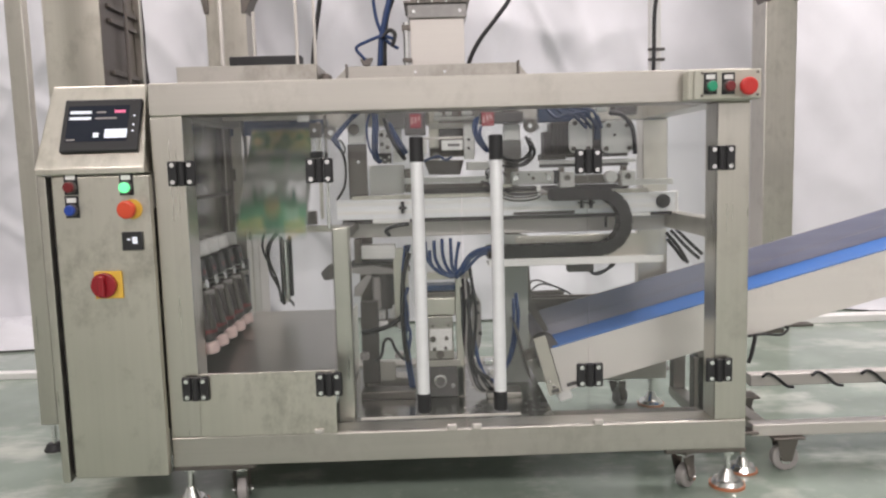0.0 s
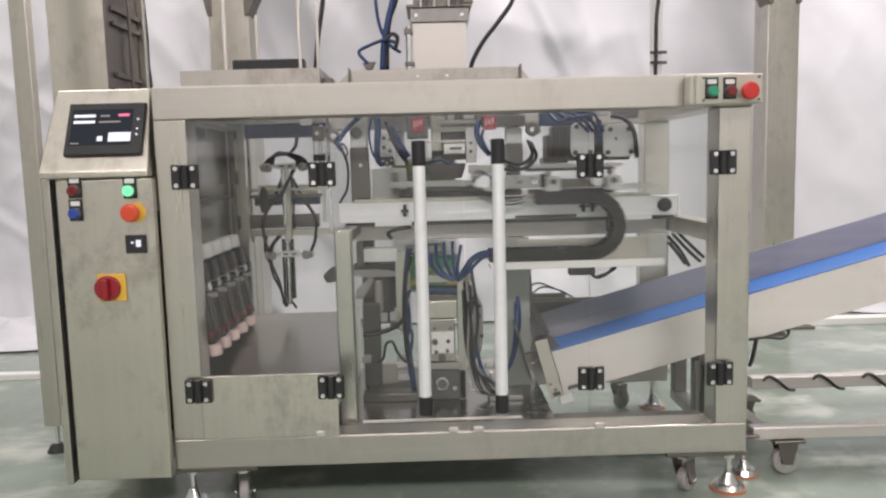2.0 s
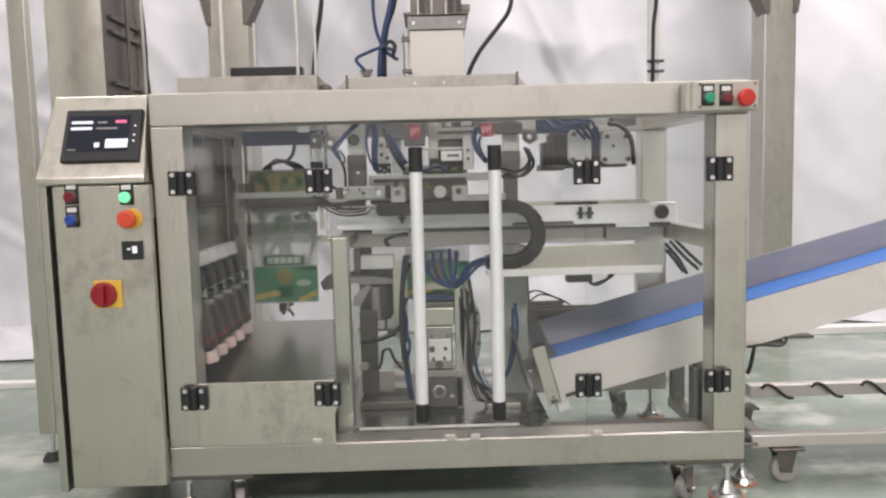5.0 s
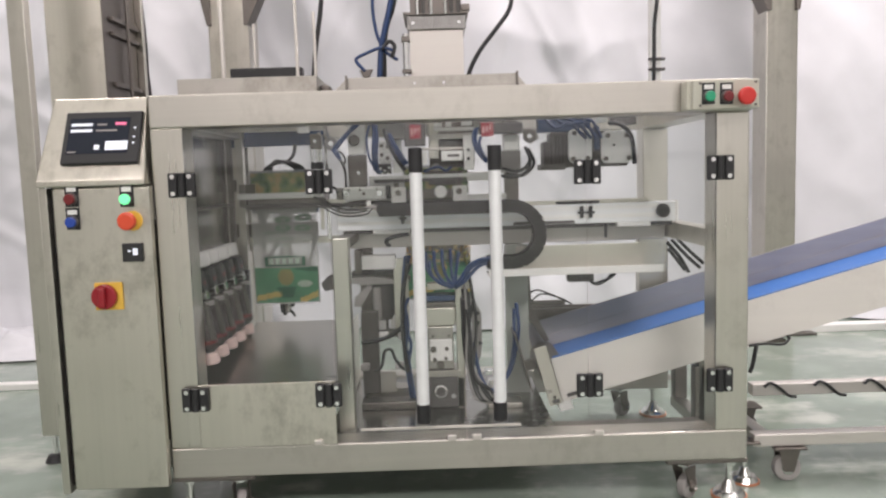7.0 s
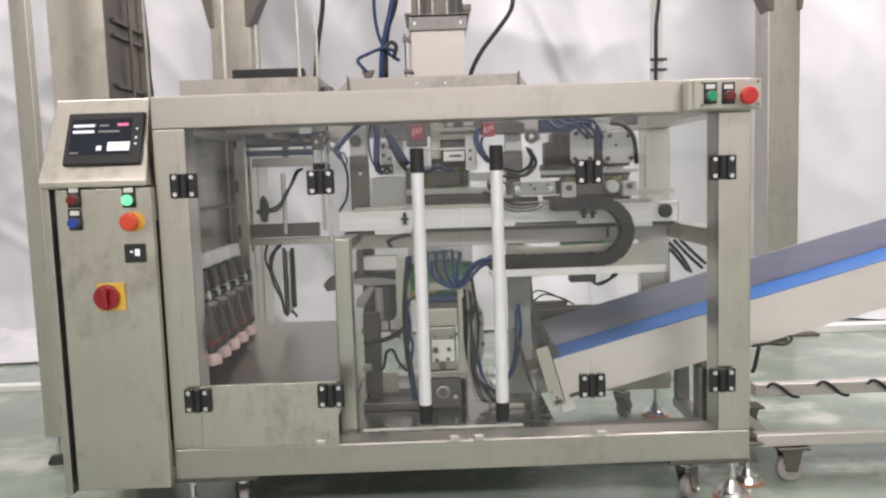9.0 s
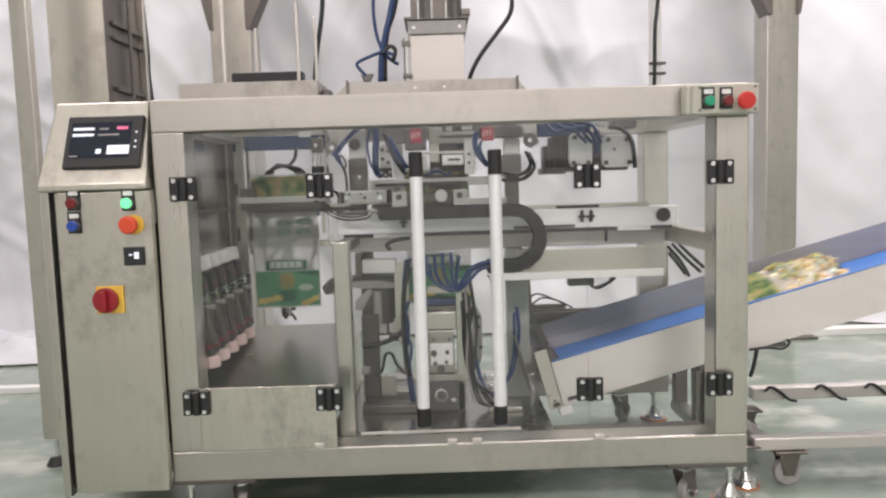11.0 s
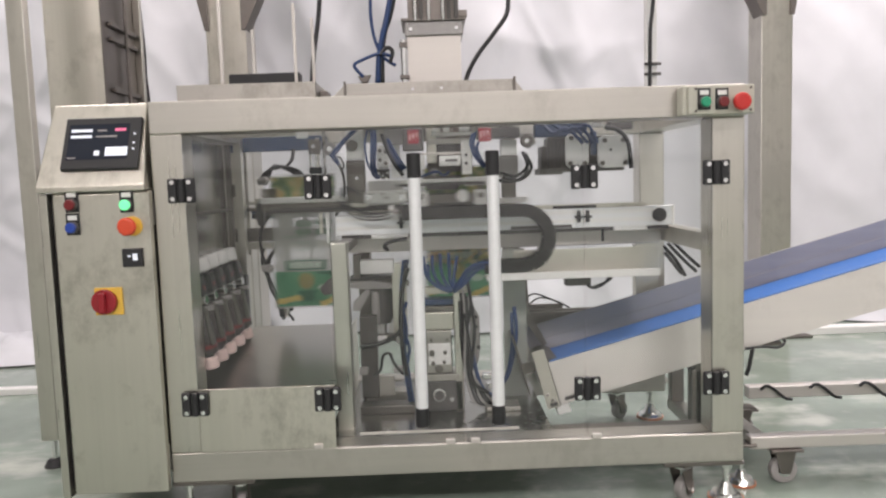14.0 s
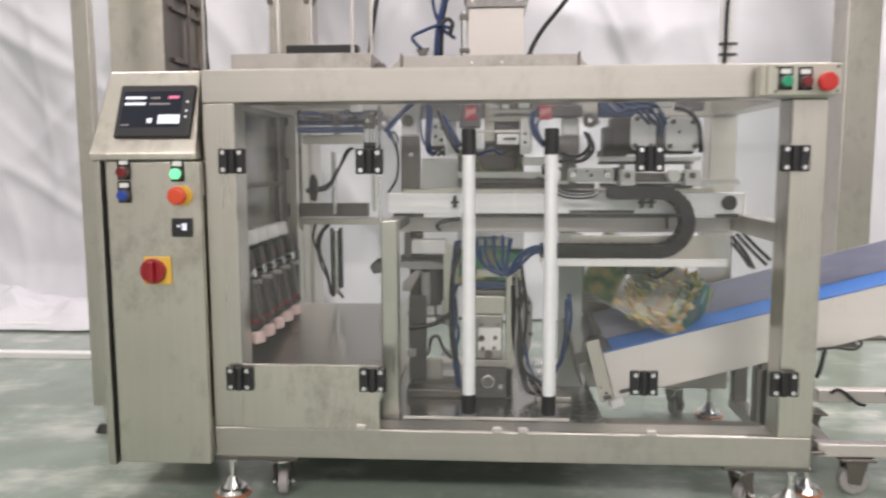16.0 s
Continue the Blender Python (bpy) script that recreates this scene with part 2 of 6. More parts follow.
def prism(points, axis, lo, hi, bev=0.0, bm=None):
    """A plate: a polygon of (a, b) pairs pushed from lo to hi along axis ('y': a=x, b=z; 'x': a=y, b=z; 'z': a=x, b=y)."""
    bm = bm or bmesh.new()
    mk = {"y": lambda a, b, c: (a, c, b), "x": lambda a, b, c: (c, a, b), "z": lambda a, b, c: (a, b, c)}[axis]
    v0 = [bm.verts.new(mk(a, b, lo)) for a, b in points]
    v1 = [bm.verts.new(mk(a, b, hi)) for a, b in points]
    fs = [bm.faces.new(v0), bm.faces.new(v1[::-1])]
    n = len(points)
    for i in range(n):
        fs.append(bm.faces.new((v0[(i + 1) % n], v0[i], v1[i], v1[(i + 1) % n])))
    bmesh.ops.recalc_face_normals(bm, faces=fs)
    if bev:
        bmesh.ops.bevel(bm, geom=list({e for f in fs for e in f.edges}), offset=bev, segments=2, affect="EDGES", profile=0.5)
    return bm


def tube(points, r, seg=8, steps=6, bm=None):
    """A round hose through the points, smoothed."""
    bm = bm or bmesh.new()
    p = [Vector(q) for q in points]
    p = [2 * p[0] - p[1]] + p + [2 * p[-1] - p[-2]]
    line = []
    for i in range(1, len(p) - 2):
        for k in range(steps):
            t = k / steps
            line.append(0.5 * (2 * p[i] + (p[i + 1] - p[i - 1]) * t + (2 * p[i - 1] - 5 * p[i] + 4 * p[i + 1] - p[i + 2]) * t * t
                               + (3 * p[i] - p[i - 1] - 3 * p[i + 1] + p[i + 2]) * t ** 3))
    line.append(p[-2])
    side, rings = None, []
    for i, c in enumerate(line):
        d = (line[min(i + 1, len(line) - 1)] - line[max(i - 1, 0)]).normalized()
        if side is None:
            side = d.orthogonal().normalized()
        side = (side - d * side.dot(d)).normalized()
        up = d.cross(side)
        rings.append([bm.verts.new(c + r * (math.cos(2 * math.pi * k / seg) * side + math.sin(2 * math.pi * k / seg) * up)) for k in range(seg)])
    for a, b in zip(rings, rings[1:]):
        for k in range(seg):
            bm.faces.new((a[k], a[(k + 1) % seg], b[(k + 1) % seg], b[k]))
    bm.faces.new(rings[0][::-1])
    bm.faces.new(rings[-1])
    for f in bm.faces:
        f.smooth = True
    return bm


def single(name, bm, mat, label, category, group="", kind="", smooth=False):
    """A thing that is one mesh."""
    ob = part(name, bm, mat, None, smooth=smooth)
    return tagged(ob, label, category, group, kind)


# ---- the hall ----
def hall():
    single("floor", box(-6, 8, -7, 3.2, -0.1, 0, 0), FLOOR, "glossy green epoxy floor, scuffed and dusty", "floor", kind="structure")
    bm = bmesh.new()
    n, m = 420, 130
    grid = []
    for i in range(n + 1):
        x = -4.5 + 10.5 * i / n
        col = []
        for j in range(m + 1):
            z = 3.6 * (1 - j / m)
            calm = 1 - 0.82 * min(1, max(0, (x - 1.5) / 0.7))    # pulled smooth towards its right end
            amp = (0.04 + 0.035 * math.sin(x * 1.7 + 0.6)) * (0.35 + 0.65 * calm)
            y = 2.42 + amp * math.sin(x * 5.1 + 0.8 * math.sin(z * 1.3 + x)) + 0.014 * math.sin(x * 13 + z * 2.1) + calm * 0.05 * noise.noise((x * 0.9 + z * 0.5, z * 0.9, 3)) + calm * 0.03 * noise.noise((x * 2.2 - z, z * 1.4, 8)) + 0.014 * noise.noise((x * 5 + 3 * z, z * 2.5, 12))
            for a, b, c, d, seed in ((0.9, 1.1, 0.3, 0.022, 21), (1.3, -1.4, 0.5, 0.018, 33), (2.0, 1.5, 0.35, 0.012, 45), (1.7, -0.5, 0.6, 0.012, 57)):
                y -= calm * d * max(0, 1 - 6 * abs(noise.noise((x * a + z * b, (z * a - x * b) * c, seed)))) ** 1.5
            if z < 0.3:
                y -= (0.3 - z) * 0.8 * max(0, noise.noise((x * 2, 0, 7)) + 0.3)
            col.append(bm.verts.new((x, y, max(z, 0.01))))
        grid.append(col)
    for a, b in zip(grid, grid[1:]):
        for j in range(m):
            bm.faces.new((a[j], a[j + 1], b[j + 1], b[j]))
    ob = single("curtain_backdrop", bm, CURTAIN, "large white hanging tarpaulin with soft creases", "curtain", kind="structure", smooth=True)
    for nm, b in (("wall_north", (-6, 8, 3.0, 3.2, 0, 4.2)), ("wall_west", (-6.2, -6, -7, 3.2, 0, 4.2)),
                  ("wall_east", (8, 8.2, -7, 3.2, 0, 4.2)), ("ceiling", (-6, 8, -7, 3.2, 4.2, 4.4))):
        single(nm, box(*b, 0), WALLPAINT, "plain off-white painted " + nm.split("_")[0], nm.split("_")[0], kind="structure")
    # wall behind the camera; its long window is assumed, to carry the front light
    for nm, b in (("wall_south_sill", (-6, 8, -7.2, -7, 0, 1.0)), ("wall_south_lintel", (-6, 8, -7.2, -7, 3.2, 4.2)), ("wall_south_left", (-6, -2.2, -7.2, -7, 1.0, 3.2)), ("wall_south_right", (5, 8, -7.2, -7, 1.0, 3.2))):
        single(nm, box(*b, 0), WALLPAINT, "plain off-white painted wall", "wall", kind="structure")
    w = tagged(new("window_1"), "assumed unseen hall window with a pale metal frame", "window", kind="structure")
    for x in (-2.2, -0.4, 1.4, 3.2, 4.94):
        part("window_bar", box(x, x + 0.06, -7.14, -7.06, 1.0, 3.2, 0.004), WHITE, w)
    part("window_sill", box(-2.2, 5, -7.2, -6.98, 0.97, 1.0, 0.004), WHITE, w)
    # long pale strips lying on the floor by the curtain
    for y, h, w in ((1.38, 0.03, 0.05), (1.95, 0.04, 0.12)):
        single("floor_strip", box(-4, -1.072, y, y + w, 0, h, 0.004), WHITE, "long pale metal strip lying on the green floor", "floor strip", "strips on the floor")
    single("floor_strip", box(1.9, 6, 2.0, 2.08, 0, 0.04, 0.004), WHITE, "long pale metal strip lying on the green floor", "floor strip", "strips on the floor")
    bm = bmesh.new()
    f = [bm.verts.new(p) for p in ((0.86, -0.17, 0.002), (0.98, -0.2, 0.002), (1.02, -0.06, 0.012), (0.9, -0.10, 0.004))]
    bm.faces.new(f)
    bmesh.ops.solidify(bm, geom=bm.faces[:], thickness=0.001)
    single("paper_scrap", bm, PAPER, "torn scrap of white paper on the green floor", "paper scrap")
    # heap of tarpaulin at the foot of the curtain
    bm = bmesh.new()
    bmesh.ops.create_grid(bm, x_segments=110, y_segments=64, size=0.5)
    for v in bm.verts:
        u, w = v.co.x * 2, v.co.y * 2
        e = max(0, 1 - max(abs(u), abs(w)) ** 2)
        h = 0.10 + 0.26 * max(0, -u - 0.1) + 0.04 * noise.noise((u * 1.5, 0, 9))
        crease = sum(k * max(0, 1 - 3 * abs(noise.noise((u * f - w * 0.5 * f, w * f * 0.8 + u * f * 0.6, q)))) for f, k, q in ((0.8, 0.06, 2), (1.4, 0.045, 5), (2.6, 0.02, 8), (5.0, 0.008, 11)))
        v.co = Vector((-2.0 + u * 0.78 + 0.03 * noise.noise((u * 3, w * 3, 3)), 2.22 + w * 0.3 + 0.05 * noise.noise((u * 2.5, w, 6)), 0.012 + e ** 0.6 * (h * (0.6 + 0.4 * w) + crease)))
    single("crumpled_tarpaulin", bm, CURTAIN, "crumpled end of the white tarpaulin heaped on the floor", "tarpaulin", smooth=True)


hall()


def luminaire(x, y):
    w, d = (0.85, 0.6) if y < -2 else (0.65, 0.28)
    t = thing("ceiling_light", (x, y, 4.0), "long white ceiling light with a glowing diffuser", "ceiling light", "ceiling lights")
    part("housing", box(x - w, x + w, y - d, y + d, 4.0, 4.2, 0.01), WHITE, t)


for lx in (-1.4, 0.8, 3.0):
    for ly in (-4.4, -0.2, 1.3):
        luminaire(lx, ly)


def platform_leg(x, y, w):
    t = thing("platform_leg", (x, y, 0), "tall square brushed steel leg of the overhead platform", "steel post", "legs of the overhead platform")
    part("post", box(x - w / 2, x + w / 2, y - w / 2, y + w / 2, 0.01, 3.0, 0.006), STEEL_V, t)
    part("base_plate", box(x - w, x + w, y - w, y + w, 0, 0.012, 0.002), STEEL_DARK, t)
    for s, reach in ((-1, 0.09 if x < 1 else 0.2), (1, 0.2 if x < 1 else 0.06)):
        part("gusset", prism(((x + s * (w / 2 - 0.02), 1.685), (x + s * (w / 2 + 0.0), 1.685), (x + s * (w / 2 + reach), 2.1), (x + s * (w / 2 - 0.02), 2.1)), "y", y - w / 2 - 0.02, y - w / 2 + 0.1, 0.002), STEEL_DARK, t)


platform_leg(-0.307, 2.1, 0.205)
platform_leg(2.53, 2.1, 0.165)


def stand_post():
    xa, xb, y = -0.589, -0.535, 0.48
    x = (xa + xb) / 2
    t = thing("stand_post", (x, y, 0), "square brushed steel post standing on a small levelling foot", "steel post")
    part("post", box(xa, xb, y, y + 0.036, 0.09, 2.4, 0.003), STEEL_V, t)
    part("levelling_foot", cyl((x + 0.004, y + 0.018, 0.012), "z", 0.035, 0.024, 20, 0.022, 0.003), RUBBER, t)
    part("stem", cyl((x + 0.004, y + 0.018, 0.06), "z", 0.009, 0.08), CHROME, t)


stand_post()


def elevator_column():
    x0, x1, y = -0.603, -0.415, 0.75
    t = thing("elevator_column", (x0, y, 0), "tall closed stainless steel column of a bucket elevator", "elevator column")
    xs = -0.414
    part("front_cover", box(x0, x1, y, y + 0.004, 0.05, 2.6, 0.001), STEEL_SHEET, t)
    # right cover in a darker steel than the other three
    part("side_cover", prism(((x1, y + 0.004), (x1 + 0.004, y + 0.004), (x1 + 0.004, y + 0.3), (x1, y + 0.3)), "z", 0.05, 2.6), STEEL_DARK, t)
    part("rear_cover", box(x0, x1, y + 0.3, y + 0.304, 0.05, 2.6, 0.001), STEEL_SHEET, t)
    part("side_cover", box(x0 - 0.004, x0, y, y + 0.304, 0.05, 2.6, 0.001), STEEL_SHEET, t)
    for z in (0.5, 1.242, 1.47):
        part("bracket", box(x1 + 0.004, x1 + 0.02, y + 0.05, y + 0.28, z, z + 0.016, 0.002), STEEL_DARK, t)
        part("bracket", box(x1 + 0.004, x1 + 0.02, y + 0.05, y + 0.28, z - 0.05, z - 0.036, 0.002), STEEL_DARK, t)
    part("guide_rod", cyl((x1 + 0.022, y + 0.17, 1.3), "z", 0.006, 2.4), STEEL_DARK, t)
    part("edge_rail", box(x1 + 0.004, x1 + 0.03, y + 0.29, y + 0.315, 0.05, 2.6, 0.002), STEEL_V, t)
    part("cable", tube(((-0.407, 1.08, 1.75), (-0.392, 1.08, 1.457), (-0.392, 1.08, 1.328), (-0.386, 1.08, 1.219), (-0.385, 1.08, 0.9)), 0.008), BLACK, t)
    part("foot", box(x0 + 0.01, x1 - 0.01, y + 0.02, y + 0.28, 0, 0.05, 0.003), STEEL_DARK, t)


elevator_column()


# ---- the packing machine ----
MX0, MX1, MD = 0.003, 1.51, 0.74
machine = thing("packing_machine", (0.75, 0.37, 0), "stainless steel pouch packing machine with clear doors, on castors", "packing machine")


def screw(x, y, z, parent, r=0.006):
    part("screw", cyl((x, y, z), "y", r, 0.004, 10), CHROME, parent)


def turned(bm, x, y, angle):
    """Turns a shape about the upright line through x, y."""
    bmesh.ops.rotate(bm, cent=(x, y, 0), matrix=Matrix.Rotation(radians(angle), 3, "Z"), verts=bm.verts)
    return bm


def frame_work():
    w = 0.082
    for x0, x1 in ((MX0, MX0 + w), (MX1 - w - 0.004, MX1)):
        part("front_post", box(x0, x1, 0, 0.08, 0.205, 1.03, 0.004), STEEL_V, machine)
        part("rear_post", box(x0, x1, 0.66, MD, 0.205, 1.03, 0.004), STEEL_V, machine)
        part("side_beam", box(x0 + 0.001, x1 - 0.001, 0.08, 0.66, 1.032, 1.11, 0.003), STEEL_SHEET, machine)
        if x0 < 1:
            part("side_beam", box(x0 + 0.001, x1 - 0.001, 0.08, 0.66, 0.127, 0.203, 0.003), STEEL_SHEET, machine)
    for y0 in (0, 0.66):
        part("top_beam", box(MX0, MX1, y0, y0 + 0.08, 1.03, 1.112, 0.004), STEEL, machine)
        part("bottom_beam", box(MX0, MX1, y0, y0 + 0.08, 0.125, 0.205, 0.004), STEEL, machine)
    part("middle_post", box(0.430, 0.474, 0.10, 0.15, 0.19, 0.733, 0.003), STEEL_V, machine)
    part("middle_beam", box(0.43, 1.425, 0.42, 0.47, 0.675, 0.722, 0.003), STEEL_PALE, machine)
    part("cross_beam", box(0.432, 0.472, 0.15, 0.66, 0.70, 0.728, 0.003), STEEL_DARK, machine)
    part("cross_beam", box(1.43, 1.478, 0.08, 0.66, 0.68, 0.73, 0.003), STEEL_SHEET, machine)
    part("cross_bar", box(0.963, 1.313, 0.62, 0.64, 0.411, 0.439, 0.002), STEEL_DARK, machine)
    part("inner_post", box(1.391, 1.472, 0.6, 0.64, 0.2, 0.676, 0.003), STEEL_V, machine)
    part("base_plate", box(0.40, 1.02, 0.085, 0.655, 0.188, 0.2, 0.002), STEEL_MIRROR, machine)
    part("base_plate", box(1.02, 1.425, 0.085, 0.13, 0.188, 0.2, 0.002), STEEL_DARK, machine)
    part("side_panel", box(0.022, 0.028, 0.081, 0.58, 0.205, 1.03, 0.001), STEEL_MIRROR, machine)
    part("side_ledge", box(0.0285, 0.05, 0.09, 0.58, 0.815, 0.815 + 0.008, 0.001), STEEL_DARK, machine)
    part("tray", prism(((0.085, 0.325), (0.085, 0.33), (0.66, 0.408), (0.66, 0.40)), "x", 0.029, 0.43), TRAYSTEEL, machine)
    part("tray_wall", box(0.431, 0.4345, 0.151, 0.655, 0.205, 0.43, 0.001), STEEL_SHEET, machine)
    part("rear_panel", box(0.09, 0.43, 0.664, 0.668, 0.206, 0.405, 0.001), STEEL_SHEET, machine)
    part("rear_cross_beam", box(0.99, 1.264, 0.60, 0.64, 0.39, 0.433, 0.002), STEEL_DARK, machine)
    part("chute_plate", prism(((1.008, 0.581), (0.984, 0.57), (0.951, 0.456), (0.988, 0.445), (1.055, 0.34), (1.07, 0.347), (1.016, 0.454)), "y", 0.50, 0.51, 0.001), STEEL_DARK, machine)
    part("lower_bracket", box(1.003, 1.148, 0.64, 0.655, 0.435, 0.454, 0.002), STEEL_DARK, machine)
    # thin cover sheets round the spout, unseen, added to darken the inside from above
    for b in ((0.434, 0.645, 0.40, 0.659), (0.816, 0.988, 0.40, 0.659), (0.646, 0.815, 0.52, 0.659), (0.086, 0.433, 0.081, 0.14)):
        part("top_cover", box(*b, 1.1065, 1.1115, 0.001), STEEL_TONED, machine)
    # castors and levelling feet under the corners
    for x, s in ((0.167, -1), (1.36, 1)):
        for y in (0.05, 0.755):
            px = (0.0 if s < 0 else 1.30, 0.215 if s < 0 else 1.515)
            part("mounting_plate", box(px[0], px[1], y - 0.045, y + 0.04, 0.113, 0.124, 0.002), STEEL_DARK, machine)
            g = -52 if s > 0 else 8
            c = part("castor", turned(box(x - 0.028, x + 0.028, y - 0.025, y + 0.025, 0.103, 0.112, 0.002), x, y, g), STEEL_DARK, machine, "swivel castor with a grey wheel")
            part("swivel_ring", cyl((x, y, 0.0985), "z", 0.021, 0.008, 20, bev=0.002), CHROME, c)
            for d in (-0.021, 0.018):
                part("fork_plate", turned(prism(((y - 0.025, 0.094), (y + 0.022, 0.094), (y + 0.022, 0.06), (y + 0.030, 0.022), (y + 0.004, 0.022)), "x", x + d, x + d + 0.003), x, y, g), STEEL_DARK, c)
            part("wheel", turned(cyl((x, y + 0.014, 0.033), "x", 0.033, 0.026, 28, bev=0.005), x, y, g), GREY, c, smooth=False)
            part("hub", turned(cyl((x, y + 0.014, 0.033), "x", 0.014, 0.032, 20, bev=0.002), x, y, g), CHROME, c)
            part("axle", turned(cyl((x, y + 0.014, 0.033), "x", 0.007, 0.056, 12), x, y, g), CHROME, c)
            fx = 0.028 if s < 0 else 1.484
            f = part("levelling_foot", cyl((fx, y + 0.005, 0.014), "z", 0.045, 0.012, 28, 0.036, 0.002), CHROME, machine, "bright steel levelling foot on a copper red pad")
            part("pad", cyl((fx, y + 0.005, 0.004), "z", 0.047, 0.008, 28), BRASS, f)
            part("neck", cyl((fx, y + 0.005, 0.035), "z", 0.026, 0.03, 20, 0.011), CHROME, f)
            part("stem", cyl((fx, y + 0.005, 0.082), "z", 0.009, 0.064, 14), CHROME, f)
            part("nut", cyl((fx, y + 0.005, 0.096), "z", 0.017, 0.014, 6), CHROME, f)


frame_work()
for pts in (((1.506, 0.66, 0.641), (1.55, 0.66, 0.589), (1.582, 0.66, 0.533)), ((1.525, 0.67, 0.648), (1.577, 0.67, 0.591), (1.625, 0.67, 0.546)), ((1.548, 0.68, 0.65), (1.596, 0.68, 0.601), (1.64, 0.68, 0.56)), ((1.507, 0.65, 0.619), (1.539, 0.65, 0.579), (1.566, 0.65, 0.542)), ((1, 0.6, 0.46), (1.039, 0.6, 0.498), (1.097, 0.6, 0.48), (1.145, 0.6, 0.456)), ((1.01, 0.6, 0.446), (1.058, 0.6, 0.483), (1.116, 0.6, 0.472), (1.164, 0.6, 0.447))):
    part("cable", tube(pts, 0.006 if pts[0][0] > 1.3 else 0.003), BLACK, machine)


def hinge(x, z, door):
    h = part("hinge", box(x - 0.034, x - 0.011, -0.02, -0.0075, z - 0.031, z + 0.031, 0.004), BLACK, door, "black plastic hinge with four screws")
    part("hinge_leaf", box(x + 0.011, x + 0.034, -0.02, -0.0075, z - 0.031, z + 0.031, 0.004), BLACK, h)
    part("hinge_pin", cyl((x, -0.015, z), "z", 0.0105, 0.06, 16, bev=0.002), BLACK, h)
    for dx in (-0.021, 0.021):
        for dz in (-0.021, 0.021):
            screw(x + dx, -0.021, z + dz, h)


def handle(x, door):
    h = part("handle", cyl((x, -0.045, 0.61), "z", 0.0155, 0.59, 24), ALU, door, "round aluminium handle with black end caps")
    for z0, z1 in ((0.900, 0.962), (0.268, 0.318)):
        part("end_cap", cyl((x, -0.045, (z0 + z1) / 2), "z", 0.0172, z1 - z0, 24, bev=0.003), BLACK, h)
        part("end_mount", box(x - 0.012, x + 0.012, -0.045, -0.0085, (z0 + z1) / 2 - 0.018, (z0 + z1) / 2 + 0.018, 0.003), BLACK, h)


def doors():
    spans = ((0.086, 0.437, 0.375), (0.441, 0.772, 0.209), (0.777, 1.094, 0.209), (1.098, 1.424, 0.209))
    for i, (x0, x1, z0) in enumerate(spans):
        d = part("door_panel", box(x0, x1, -0.007, -0.002, z0, 1.026, 0.0006), PLEXI, machine, "clear acrylic door panel")
        d.visible_shadow = False
        if i == 0:
            lp = part("lower_panel", box(x0, x1, -0.007, -0.002, 0.207, 0.374, 0.001), STEEL_SHEET, d, "plain steel lower panel")
            hinge(0.08, 0.888, d), hinge(0.08, 0.338, d), hinge(0.4215, 0.886, d), hinge(0.4215, 0.339, d)
        if i == 1:
            handle(0.665, d)
        if i == 2:
            handle(0.860, d)
        if i == 3:
            hinge(1.095, 0.890, d), hinge(1.095, 0.342, d), hinge(1.431, 0.890, d), hinge(1.431, 0.344, d)
    st = part("door_strip", box(0.50, 0.915, -0.012, -0.008, 0.239, 0.246, 0.001), STEEL_PALE, machine, "thin clear strip along the door foot")
    for x in (0.735, 0.800, 1.118, 0.39):
        part("door_catch", box(x - 0.012, x + 0.012, -0.013, -0.001, 0.2065, 0.220, 0.002), STEEL_PALE, machine, "small white door catch")


doors()


# ---- control cabinet ----
def push_button(x, y, z, mat, parent, name="push_button", label="", big=False, legend=True):
    if legend:
        p = part("legend_plate", box(x - 0.016, x + 0.016, y - 0.003, y, z - 0.018, z + 0.034, 0.002), BLACK, parent)
        part("legend_label", box(x - 0.011, x + 0.011, y - 0.0036, y - 0.003, z + 0.018, z + 0.029, 0), WHITE, p)
    b = part(name, cyl((x, y - 0.007, z), "y", 0.0145, 0.012, 24, bev=0.002), DARKGREY if not big else mat, parent, label)
    if big:
        part("mushroom_head", cyl((x, y - 0.022, z), "y", 0.0215, 0.018, 32, bev=0.006), mat, b, smooth=False)
    else:
        part("button_cap", cyl((x, y - 0.015, z), "y", 0.0125, 0.012, 24, bev=0.003), mat, b)
    return b


